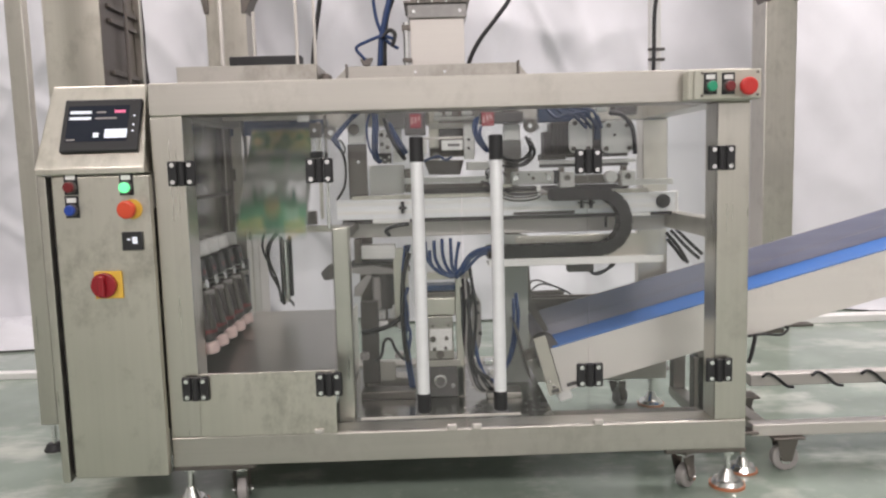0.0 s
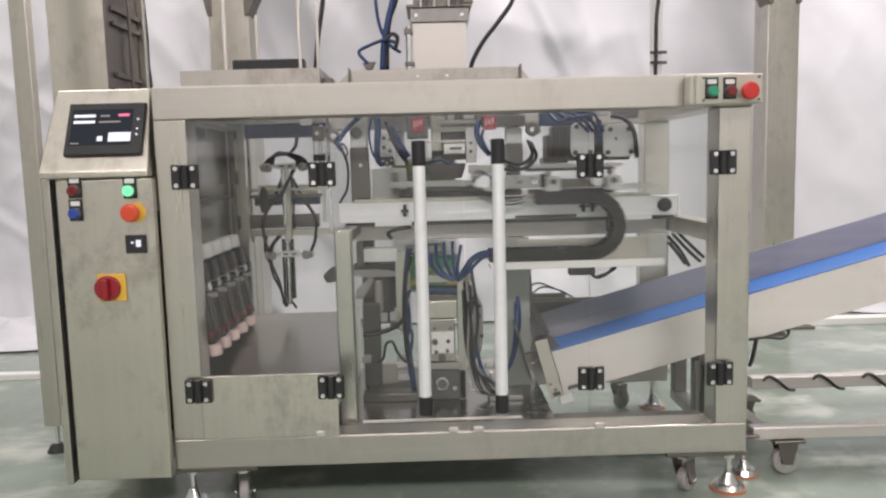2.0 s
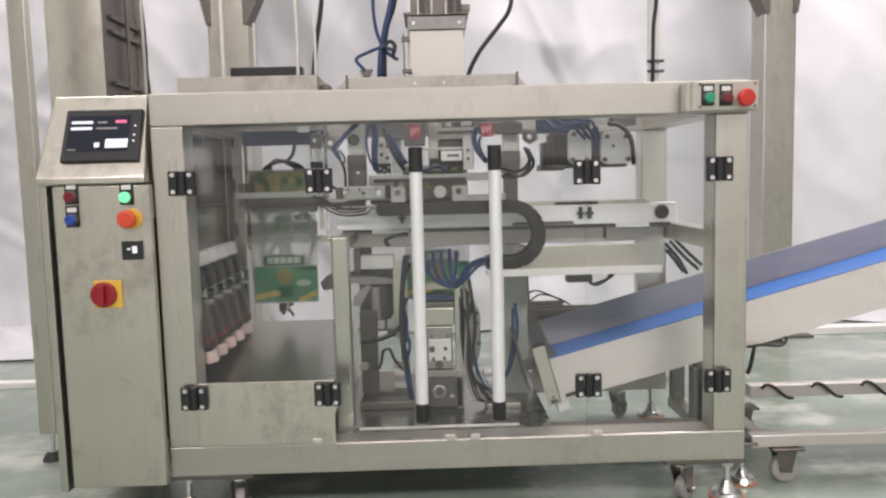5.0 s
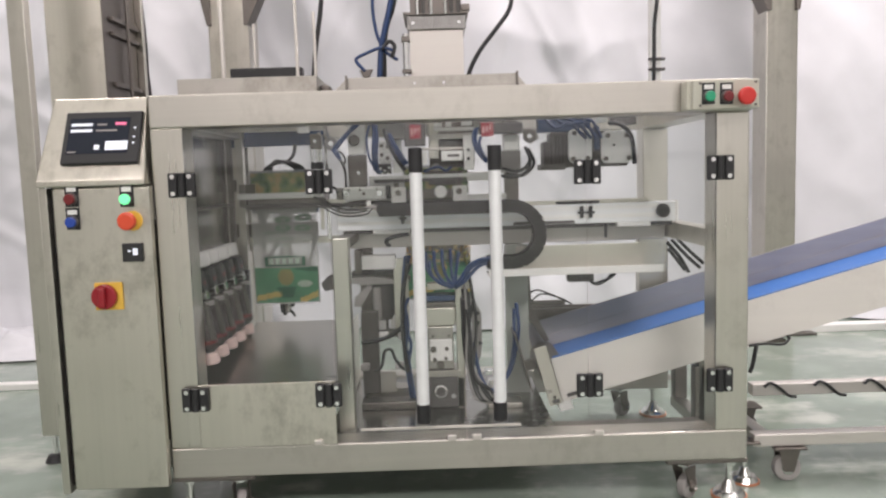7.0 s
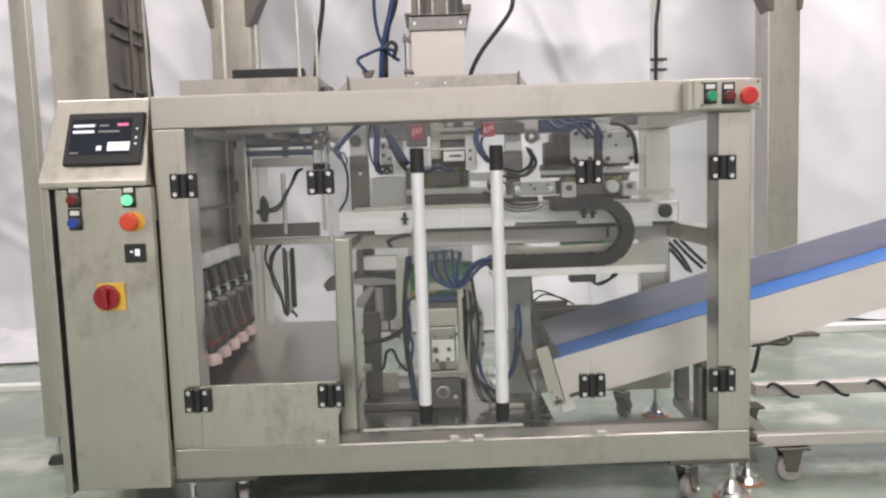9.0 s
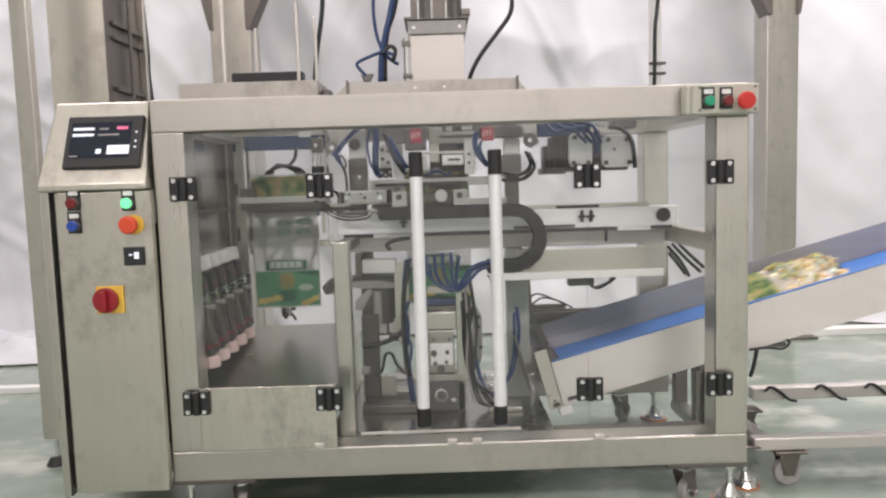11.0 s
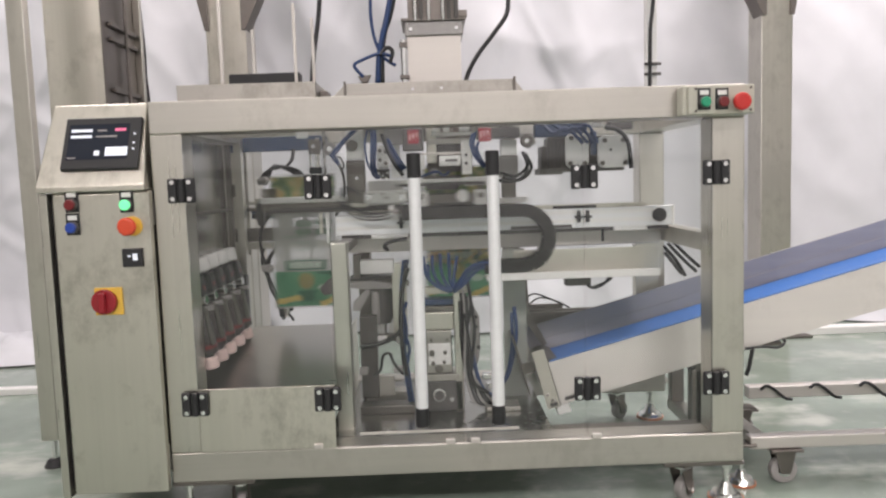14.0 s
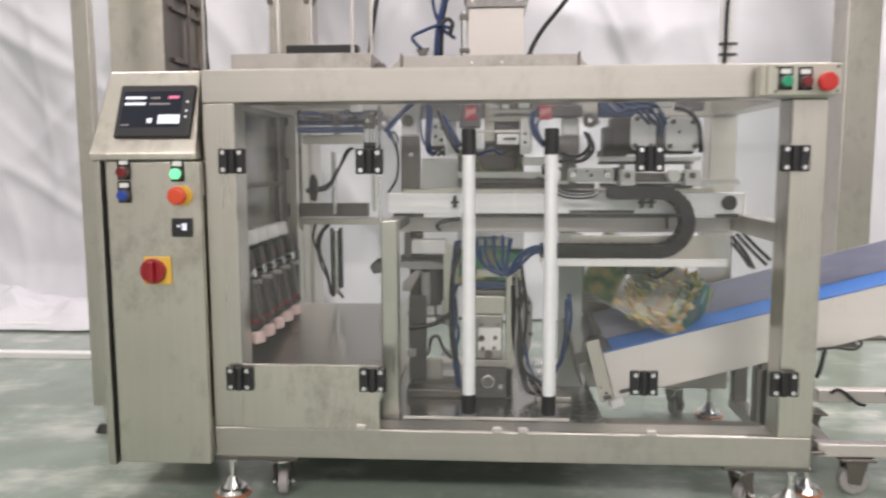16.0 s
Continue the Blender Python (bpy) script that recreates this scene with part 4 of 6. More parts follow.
def filling_head():
    y = 0.40
    t = thing("pouch_filler", (0.75, y, 1.0), "pale pouch opening head with cylinders and red tagged valves", "filling head")
    part("left_plate", box(0.513, 0.619, y, y + 0.012, 0.808, 0.897, 0.002), ALU_WHITE, t)
    part("gauge_plate", box(0.587, 0.615, y, y + 0.012, 0.905, 1.007, 0.002), WHITE, t)
    vb = part("connector_block", box(0.539, 0.582, y - 0.03, y, 0.902, 0.933, 0.003), DARKGREY, t, "dark connector block with white studs")
    for px, py in ((674, 289), (681, 293), (689, 288), (676, 298), (687, 298)):
        part("stud", cyl(((0.738 + 0.00170 * (px - 784)), 0.367, (0.951 - 0.00168 * (py - 270))), "y", 0.0035, 0.006, 8), WHITE, vb)
    part("left_block", box(0.546, 0.582, y - 0.02, y + 0.02, 0.935, 1.003, 0.003), ALU_WHITE, t)
    for px, py in ((677, 250), (688, 252), (677, 266), (687, 272)):
        part("port", cyl(((0.739 + 0.00172 * (px - 784)), y - 0.022, (0.953 - 0.00173 * (py - 270))), "y", 0.006, 0.006, 12), STEEL_DARK, t)
    part("grey_box", box(0.571, 0.638, 0.36, 0.42, 1.005, 1.06, 0.003), GREY, t)
    # centre plate with slot, bars and label block
    part("slot_back", box(0.698, 0.84, 0.46, 0.47, 0.918, 1.07, 0.001), STEEL_DARK, t)
    part("left_upright", box(0.697, 0.728, y, y + 0.03, 0.945, 1.06, 0.002), STEEL_SHEET, t)
    part("slot_frame", box(0.702, 0.833, y - 0.006, y + 0.02, 1.003, 1.018, 0.002), STEEL_PALE, t)
    part("slot_shade", box(0.729, 0.804, y + 0.01, y + 0.03, 0.979, 1.001, 0.002), DARKGREY, t)
    part("slot_sill", box(0.677, 0.805, y - 0.006, y + 0.02, 0.971, 0.978, 0.001), STEEL_PALE, t)
    part("top_bar", box(0.713, 0.837, y - 0.01, y + 0.01, 1.027, 1.037, 0.002), ALU_WHITE, t)
    for u0, u1, v0, v1 in ((769, 783, 213, 220), (817, 836, 209, 219), (789, 800, 212, 219)):
        part("clip", box((0.741 + 0.00172 * (u0 - 784)), (0.741 + 0.00172 * (u1 - 784)), y - 0.012, y + 0.005, (0.952 - 0.00172 * (v1 - 270)), (0.952 - 0.00172 * (v0 - 270)), 0.002), WHITE, t)
    lb = part("cylinder_block", box(0.735, 0.799, y - 0.03, y + 0.01, 0.935, 0.966, 0.002), WHITE, t)
    part("cylinder_slot", box(0.753, 0.789, y - 0.032, y - 0.0302, 0.948, 0.955, 0), DARKGREY, lb)
    rp = part("right_plate", box(0.803, 0.834, y - 0.015, y + 0.012, 0.908, 1.012, 0.002), ALU_WHITE, t)
    for py in (260, 275):
        part("screw", cyl(((0.817), 0.383, (0.95 - 0.00170 * (py - 270))), "y", 0.0045, 0.005, 10), BLACK, rp)
    part("left_cheek", box(0.675, 0.692, y - 0.02, y + 0.012, 0.928, 0.968, 0.002), ALU_WHITE, t)
    part("lower_block", box(0.81, 0.879, y - 0.01, y + 0.02, 0.874, 0.9, 0.003), ALU_WHITE, t)
    part("lower_funnel", prism(((0.679, 0.909), (0.803, 0.906), (0.79, 0.862), (0.695, 0.864)), "y", y + 0.02, y + 0.1, 0.002), MOTORPAINT, t)
    v = part("valve", box(0.627, 0.689, 0.3, 0.36, 0.981, 1.046, 0.004), DARKGREY, t, "dark valve body with red tag")
    w = part("valve", box(0.848, 0.973, 0.3, 0.36, 1.01, 1.041, 0.004), DARKGREY, t, "dark valve body with red tag")
    for vv, u0, u1 in ((v, 726, 746), (w, 852, 874)):
        g = part("red_tag", box((0.739 + 0.00165 * (u0 - 784)), (0.739 + 0.00165 * (u1 - 784)), 0.2965, 0.2995, 1.001, 1.041, 0.001), TAGRED, vv)
        for k in range(3):
            part("tag_mark", box((0.739 + 0.00165 * (u0 - 784)) + 0.004 + 0.010 * k, (0.739 + 0.00165 * (u0 - 784)) + 0.009 + 0.010 * k, 0.2955, 0.2963, (1.011 - 0.00163 * (232 - 3 * k - 232)), (1.031 - 0.00163 * (220 - 1 * k - 220)), 0), TAGPINK, vv)
    part("white_square", box(0.919, 0.969, 0.34, 0.37, 0.961, 1.006, 0.003), WHITE, t)
    part("rod_holder", box(0.914, 0.974, 0.37, 0.41, 0.896, 0.96, 0.003), GREY, t)
    part("roller", cyl((0.997, 0.335, 1.001), "y", 0.02, 0.02, 20, bev=0.003), STEEL_DARK, t)
    part("roller_bolt", cyl((0.995, 0.322, 1), "y", 0.007, 0.006, 12), CHROME, t)
    part("roller_arm", prism(((0.978, 1.025), (1.015, 1.024), (1.027, 0.994), (1.001, 0.978), (0.981, 0.995)), "y", 0.345, 0.355, 0.001), GREY, t)
    part("rear_column", box(0.932, 0.976, 0.46, 0.49, 0.725, 1.06, 0.002), STEEL_DARK, t)
    # air lines looping below the valves
    for pts, r in ((((0.534, 0.33, 1.055), (0.538, 0.33, 1.022), (0.534, 0.33, 0.969), (0.536, 0.33, 0.922), (0.549, 0.33, 0.907)), 0.006), (((0.545, 0.325, 1.046), (0.546, 0.325, 1.005), (0.542, 0.325, 0.955), (0.544, 0.325, 0.919), (0.556, 0.325, 0.905)), 0.0055), (((0.573, 0.325, 1.017), (0.588, 0.325, 0.984), (0.604, 0.325, 0.954), (0.623, 0.325, 0.924)), 0.008), (((0.583, 0.32, 1.02), (0.599, 0.32, 0.987), (0.618, 0.32, 0.953), (0.633, 0.32, 0.93)), 0.005),
                   (((0.836, 0.33, 1.028), (0.829, 0.33, 0.998), (0.84, 0.33, 0.961), (0.868, 0.33, 0.927)), 0.0045), (((0.843, 0.325, 1.031), (0.837, 0.325, 0.994), (0.848, 0.325, 0.961), (0.874, 0.325, 0.93)), 0.0045), (((0.852, 0.32, 1.004), (0.847, 0.32, 0.981), (0.858, 0.32, 0.951), (0.877, 0.32, 0.924)), 0.0045), (((0.525, 0.33, 1.047), (0.515, 0.33, 1.006), (0.52, 0.33, 0.956), (0.529, 0.33, 0.931)), 0.0035)):
        part("air_line", tube(pts, r), BLUEHOSE, t)
    part("dark_air_line", tube(((0.567, 0.318, 1.034), (0.582, 0.318, 0.987), (0.601, 0.318, 0.947), (0.626, 0.318, 0.91)), 0.006), BLACK, t)
    for pts in (((0.921, 0.31, 0.896), (0.971, 0.31, 0.886), (1.005, 0.31, 0.919), (0.989, 0.31, 0.964)), ((0.913, 0.316, 0.909), (0.96, 0.316, 0.898), (0.994, 0.316, 0.927), (0.981, 0.316, 0.969)), ((0.9, 0.322, 0.888), (0.95, 0.322, 0.882), (0.988, 0.322, 0.901), (0.998, 0.322, 0.947))):
        part("air_line", tube(pts, 0.005), BLACK, t)
    part("air_line", tube(((0.679, 0.32, 0.905), (0.722, 0.32, 0.918), (0.746, 0.32, 0.907), (0.763, 0.32, 0.917)), 0.004), BLUEHOSE, t)
    part("valve_knob", cyl((0.717, 0.33, 0.918), "y", 0.012, 0.02, 14), GREY, t)


filling_head()


GREYGREEN = material("grey_green_panel", (0.40, 0.42, 0.385), 0.4, 0, 20, 0.1)


def lower_frame():
    t = thing("base_stand", (0.62, 0.35, 0.2), "steel support stand with dark brackets behind the doors", "stand")
    part("column", box(0.467, 0.508, 0.45, 0.49, 0.2, 0.674, 0.002), STEEL_DARK, t)
    part("white_block", box(0.482, 0.585, 0.36, 0.41, 0.615, 0.656, 0.003), WHITE, t)
    part("block_mount", box(0.459, 0.48, 0.38, 0.42, 0.601, 0.674, 0.002), STEEL_DARK, t)
    part("cross_bar", box(0.441, 0.627, 0.40, 0.425, 0.568, 0.587, 0.002), STEEL_DARK, t)
    part("cross_bar", box(0.473, 0.601, 0.43, 0.46, 0.583, 0.601, 0.002), GREY, t)
    part("motor_can", cyl((0.539, 0.43, 0.509), "z", 0.036, 0.115, 24, bev=0.004), DARKGREY, t)
    part("motor_cap", cyl((0.537, 0.43, 0.435), "z", 0.016, 0.05, 16), STEEL_DARK, t)
    part("motor_foot", box(0.468, 0.611, 0.40, 0.44, 0.395, 0.417, 0.002), STEEL_DARK, t)
    part("leaf_bracket", prism(((0.455, 0.527), (0.495, 0.564), (0.512, 0.56), (0.475, 0.498), (0.451, 0.499)), "y", 0.38, 0.39, 0.001), GREY, t)
    part("suction_pad", prism(((0.356, 0.576), (0.378, 0.598), (0.402, 0.605), (0.4, 0.558), (0.367, 0.553)), "y", 0.36, 0.40, 0.004), DARKGREY, t)
    part("side_plate", box(0.577, 0.621, 0.37, 0.39, 0.41, 0.644, 0.002), STEEL_SHEET, t)
    part("floor_bracket", box(0.473, 0.635, 0.28, 0.34, 0.2, 0.225, 0.003), STEEL_DARK, t)
    part("floor_bracket", box(0.481, 0.624, 0.40, 0.46, 0.2, 0.235, 0.003), STEEL_TONED, t)
    part("inner_column", box(0.476, 0.528, 0.33, 0.36, 0.236, 0.49, 0.003), MOTORPAINT, t, "dark brown inner column")
    part("column_plate", box(0.50, 0.575, 0.345, 0.352, 0.236, 0.30, 0.002), STEEL_TONED, t)
    part("pale_bracket", box(0.528, 0.556, 0.345, 0.357, 0.40, 0.425, 0.002), ALU_WHITE, t)
    part("pale_bracket", box(0.585, 0.61, 0.345, 0.357, 0.40, 0.425, 0.002), ALU_WHITE, t)
    part("floor_bracket", box(0.849, 0.951, 0.26, 0.33, 0.2, 0.216, 0.003), STEEL_TONED, t)
    part("right_column", box(0.93, 0.98, 0.44, 0.47, 0.2, 0.674, 0.002), STEEL_DARK, t)
    rd = part("round_plate", prism(((0.813, 0.476), (0.82, 0.49), (0.834, 0.489), (0.842, 0.47), (0.842, 0.378), (0.838, 0.339), (0.83, 0.318), (0.816, 0.318), (0.81, 0.333)), "y", 0.36, 0.375, 0.003), GREY, t, "grey rounded plate with holes")
    for px, py in ((838, 556), (838, 574), (842, 612)):
        part("hole", cyl(((0.738 + 0.00170 * (px - 784)), 0.358, (0.951 - 0.00168 * (py - 270))), "y", 0.006, 0.005, 12), BLACK, rd)
    part("layer_plate", box(0.447, 0.586, 0.39, 0.44, 0.591, 0.605, 0.002), DARKGREY, t)
    part("layer_plate", prism(((0.447, 0.587), (0.514, 0.592), (0.583, 0.579), (0.586, 0.565), (0.478, 0.565), (0.447, 0.573)), "y", 0.38, 0.42, 0.002), GREY, t)
    part("grey_tube", cyl((0.523, 0.385, 0.507), "z", 0.013, 0.10, 16, bev=0.002), GREY, t)
    part("white_foot", box(0.516, 0.546, 0.41, 0.43, 0.418, 0.457, 0.003), WHITE, t)
    part("white_foot", box(0.56, 0.588, 0.41, 0.43, 0.42, 0.463, 0.003), WHITE, t)
    part("clear_panel", box(0.922, 0.994, 0.42, 0.424, 0.2, 0.672, 0.001), GREYGREEN, t, "grey-green upright panel")
    for u0, u1, v0, v1 in ((855, 872, 658, 668), (862, 876, 676, 688), (700, 716, 640, 650), (640, 655, 640, 652)):
        part("fitting", box((0.72 + 0.00172 * (u0 - 784)), (0.72 + 0.00172 * (u1 - 784)), 0.30, 0.33, (0.947 - 0.00165 * (v1 - 270)), (0.947 - 0.00165 * (v0 - 270)), 0.003), CHROME if u0 > 800 else GREY, t)
    for k in range(7):
        part("thin_cable", tube(((0.79 + 0.006 * k, 0.275 + 0.004 * k, 0.569 - 0.01 * k), (0.794 + 0.004 * (k % 3), 0.27 + 0.004 * k, 0.45), (0.789 + 0.005 * (k % 4), 0.272 + 0.003 * k, 0.34), (0.81 + 0.009 * k, 0.275, 0.235), (0.85 + 0.008 * k, 0.285 + 0.005 * k, 0.208)), 0.0032), BLACK if k % 3 else GREY, t)
    for k in range(5):
        part("thin_cable", tube(((0.616 + 0.004 * k, 0.30 + 0.005 * k, 0.66), (0.606 + 0.005 * (k % 2), 0.30 + 0.004 * k, 0.56), (0.62 - 0.004 * k, 0.305, 0.45), (0.607 + 0.003 * k, 0.31, 0.34), (0.621 + 0.003 * k, 0.315, 0.215)), 0.003), BLACK if k % 2 else BLUEHOSE, t)
    for pts, r, m in ((((0.515, 0.3, 0.314), (0.536, 0.3, 0.331), (0.546, 0.3, 0.374), (0.566, 0.3, 0.379), (0.579, 0.3, 0.347), (0.604, 0.3, 0.315)), 0.0045, BLACK), (((0.573, 0.31, 0.688), (0.563, 0.31, 0.705), (0.59, 0.31, 0.718), (0.631, 0.31, 0.723)), 0.006, BLACK),
                      (((0.629, 0.3, 0.637), (0.61, 0.3, 0.569), (0.603, 0.3, 0.467), (0.607, 0.3, 0.364), (0.615, 0.3, 0.311)), 0.007, BLACK), (((0.477, 0.32, 0.398), (0.546, 0.32, 0.41), (0.589, 0.32, 0.433), (0.612, 0.32, 0.463)), 0.007, BLACK),
                      (((0.783, 0.28, 0.534), (0.785, 0.28, 0.466), (0.789, 0.28, 0.363), (0.814, 0.28, 0.276), (0.864, 0.28, 0.24)), 0.008, BLACK), (((0.795, 0.27, 0.501), (0.803, 0.27, 0.399), (0.811, 0.27, 0.296), (0.857, 0.27, 0.257)), 0.006, BLACK),
                      (((0.811, 0.29, 0.395), (0.826, 0.29, 0.308), (0.845, 0.29, 0.262), (0.882, 0.29, 0.237)), 0.006, BLUEHOSE), (((0.949, 0.36, 0.498), (0.954, 0.36, 0.41), (0.933, 0.36, 0.304), (0.906, 0.36, 0.255)), 0.006, BLUEHOSE), (((0.941, 0.36, 0.481), (0.94, 0.36, 0.375), (0.921, 0.36, 0.286), (0.889, 0.36, 0.255)), 0.005, BLUEHOSE),
                      (((0.621, 0.33, 0.53), (0.602, 0.33, 0.461), (0.624, 0.33, 0.391), (0.615, 0.33, 0.321), (0.626, 0.33, 0.232)), 0.005, BLUEHOSE)):
        part("hose", tube(pts, r), m, t)


lower_frame()


def air_unit():
    y = 0.29
    t = thing("pneumatic_block", (0.72, y, 0.2), "dark pneumatic unit with round dial under a steel valve block", "pneumatic unit")
    part("base_box", box(0.671, 0.783, y, y + 0.09, 0.2, 0.293, 0.003), DARKGREY, t)
    d = part("dial", cyl((0.711, y - 0.006, 0.252), "y", 0.021, 0.014, 28, bev=0.003), CHROME, t, "round steel dial with dark centre")
    part("dial_face", cyl((0.711, y - 0.0135, 0.252), "y", 0.014, 0.003, 24), DARKGREY, d)
    part("small_knob", cyl((0.748, y - 0.004, 0.237), "y", 0.007, 0.01, 12), CHROME, t)
    part("mount_plate", box(0.671, 0.773, y - 0.005, y + 0.09, 0.295, 0.314, 0.001), STEEL_TONED, t)
    b = part("valve_block", box(0.677, 0.753, y + 0.005, y + 0.07, 0.316, 0.445, 0.003), STEEL_TONED, t)
    part("valve_face", box(0.682, 0.749, y, y + 0.0045, 0.342, 0.408, 0.002), ALU_WHITE, b)
    for px, py, r in ((766, 611, 0.009), (790, 610, 0.006), (768, 630, 0.006), (788, 628, 0.005), (766, 586, 0.004), (794, 586, 0.004), (778, 640, 0.012)):
        part("port", cyl((PX(px), y - 0.003, PZ(py)), "y", r, 0.008, 14), STEEL_DARK, b)
    part("upper_block", box(0.671, 0.762, y + 0.01, y + 0.08, 0.447, 0.5, 0.003), STEEL_SHEET, t)
    part("upper_bar", box(0.669, 0.786, y + 0.01, y + 0.08, 0.502, 0.517, 0.001), STEEL_DARK, t)
    part("top_bar", box(0.672, 0.783, y + 0.02, y + 0.08, 0.519, 0.537, 0.002), BLUEDARK, t)
    part("slide_post", box(0.762, 0.785, y, y + 0.03, 0.2, 0.566, 0.002), STEEL_V, t)
    part("slide_post", box(0.646, 0.664, y + 0.05, y + 0.08, 0.2, 0.57, 0.002), STEEL_V, t)
    part("manifold", box(0.679, 0.813, y + 0.02, y + 0.06, 0.554, 0.574, 0.002), STEEL_SHEET, t)
    # bundle of blue air lines fanning out from the manifold
    for pts in (((0.677, 0.27, 0.672), (0.682, 0.27, 0.622), (0.712, 0.27, 0.584), (0.753, 0.27, 0.565)), ((0.703, 0.27, 0.675), (0.705, 0.27, 0.625), (0.724, 0.27, 0.587), (0.758, 0.27, 0.566)), ((0.726, 0.27, 0.679), (0.728, 0.27, 0.629), (0.741, 0.27, 0.59), (0.763, 0.27, 0.568)), ((0.751, 0.27, 0.68), (0.752, 0.27, 0.628), (0.754, 0.27, 0.595), (0.767, 0.27, 0.569)),
                ((0.776, 0.27, 0.669), (0.768, 0.27, 0.628), (0.764, 0.27, 0.595), (0.767, 0.27, 0.569)), ((0.689, 0.27, 0.647), (0.695, 0.27, 0.602), (0.734, 0.27, 0.574), (0.767, 0.27, 0.568)), ((0.763, 0.27, 0.566), (0.787, 0.27, 0.589), (0.808, 0.27, 0.619), (0.838, 0.27, 0.638), (0.868, 0.27, 0.642)), ((0.763, 0.275, 0.562), (0.794, 0.275, 0.585), (0.818, 0.275, 0.611), (0.841, 0.275, 0.629), (0.871, 0.275, 0.633)),
                ((0.763, 0.265, 0.569), (0.784, 0.265, 0.6), (0.804, 0.265, 0.628), (0.834, 0.265, 0.645), (0.868, 0.265, 0.649))):
        part("air_line", tube(pts, 0.0052), BLUEHOSE, t)
    for pts in (((0.784, 0.28, 0.559), (0.789, 0.28, 0.5), (0.781, 0.28, 0.432), (0.792, 0.28, 0.329)), ((0.802, 0.28, 0.617), (0.813, 0.28, 0.533), (0.821, 0.28, 0.448), (0.809, 0.28, 0.328))):
        part("cable", tube(pts, 0.005), BLACK, t)


def PX(u):
    return 0.722 + (u - 784) * 0.001661


def PZ(v):
    return 0.38 - (v - 610) * 0.00163


air_unit()


def air_filter(y, i):
    """One of the row of filter bottles along the side wall."""
    x = 0.088
    t = thing("filter_bottle", (x, y, 0.42), "slim dark air filter with white cap and red band", "air filter", "air filters along the side wall")
    part("bracket", box(x - 0.028, x - 0.01, y - 0.012, y + 0.012, 0.60, 0.615, 0.002), STEEL_DARK, t)
    part("bowl", cyl((x, y, 0.505), "z", 0.025, 0.13, 20, bev=0.006), SMOKED, t)
    part("body", box(x - 0.026, x + 0.026, y - 0.025, y + 0.025, 0.575, 0.655, 0.006), BLACK, t)
    part("red_band", cyl((x, y, 0.622), "z", 0.0275, 0.012, 20), DARKRED, t)
    part("gauge", cyl((x + 0.014, y - 0.014, 0.59), "x", 0.014, 0.034, 18, bev=0.003), CHROME, t)
    part("sight_tube", cyl((x + 0.020, y - 0.014, 0.515), "z", 0.008, 0.10, 14, bev=0.003), STEEL_DARK, t)
    part("red_mark", cyl((x, y, 0.462), "z", 0.0256, 0.010, 20), DARKRED, t)
    part("elbow", cyl((x + 0.026, y - 0.006, 0.565), "x", 0.007, 0.03, 12), GREY, t)
    part("cap", cyl((x, y, 0.680), "z", 0.023, 0.042, 20, bev=0.006), WHITE, t, "white screw cap")
    part("lower_body", cyl((x, y, 0.445), "z", 0.013, 0.03, 16), BLACK, t)
    part("drain_cap", cyl((x, y, 0.416), "z", 0.021, 0.034, 18, bev=0.006), PINK, t, "pale pink drain cap")
    t.rotation_euler = (0, radians(-9), 0)    # the bottles lean out towards their foot


SMOKED = material("smoked_filter_bowl", (0.07, 0.055, 0.055), 0.25, 0, 40, 0.2)
PINK = material("pale_pink_plastic", (0.78, 0.60, 0.56), 0.4, 0, 40, 0.06)
single("valve_terminal", box(0.0365, 0.092, 0.54, 0.569, 0.47, 0.605, 0.004), BLACK, "black valve terminal at the end of the filter row", "valve terminal")
# dark backing added for the dim reflections on the wall behind the bottles
single("filter_manifold", box(0.0285, 0.036, 0.09, 0.565, 0.405, 0.672, 0.002), DARKGREY, "dark backing plate added for the dim side wall behind the air filters", "manifold plate")
for k, fy in enumerate((0.115, 0.205, 0.30, 0.40, 0.505)):
    air_filter(fy, k)


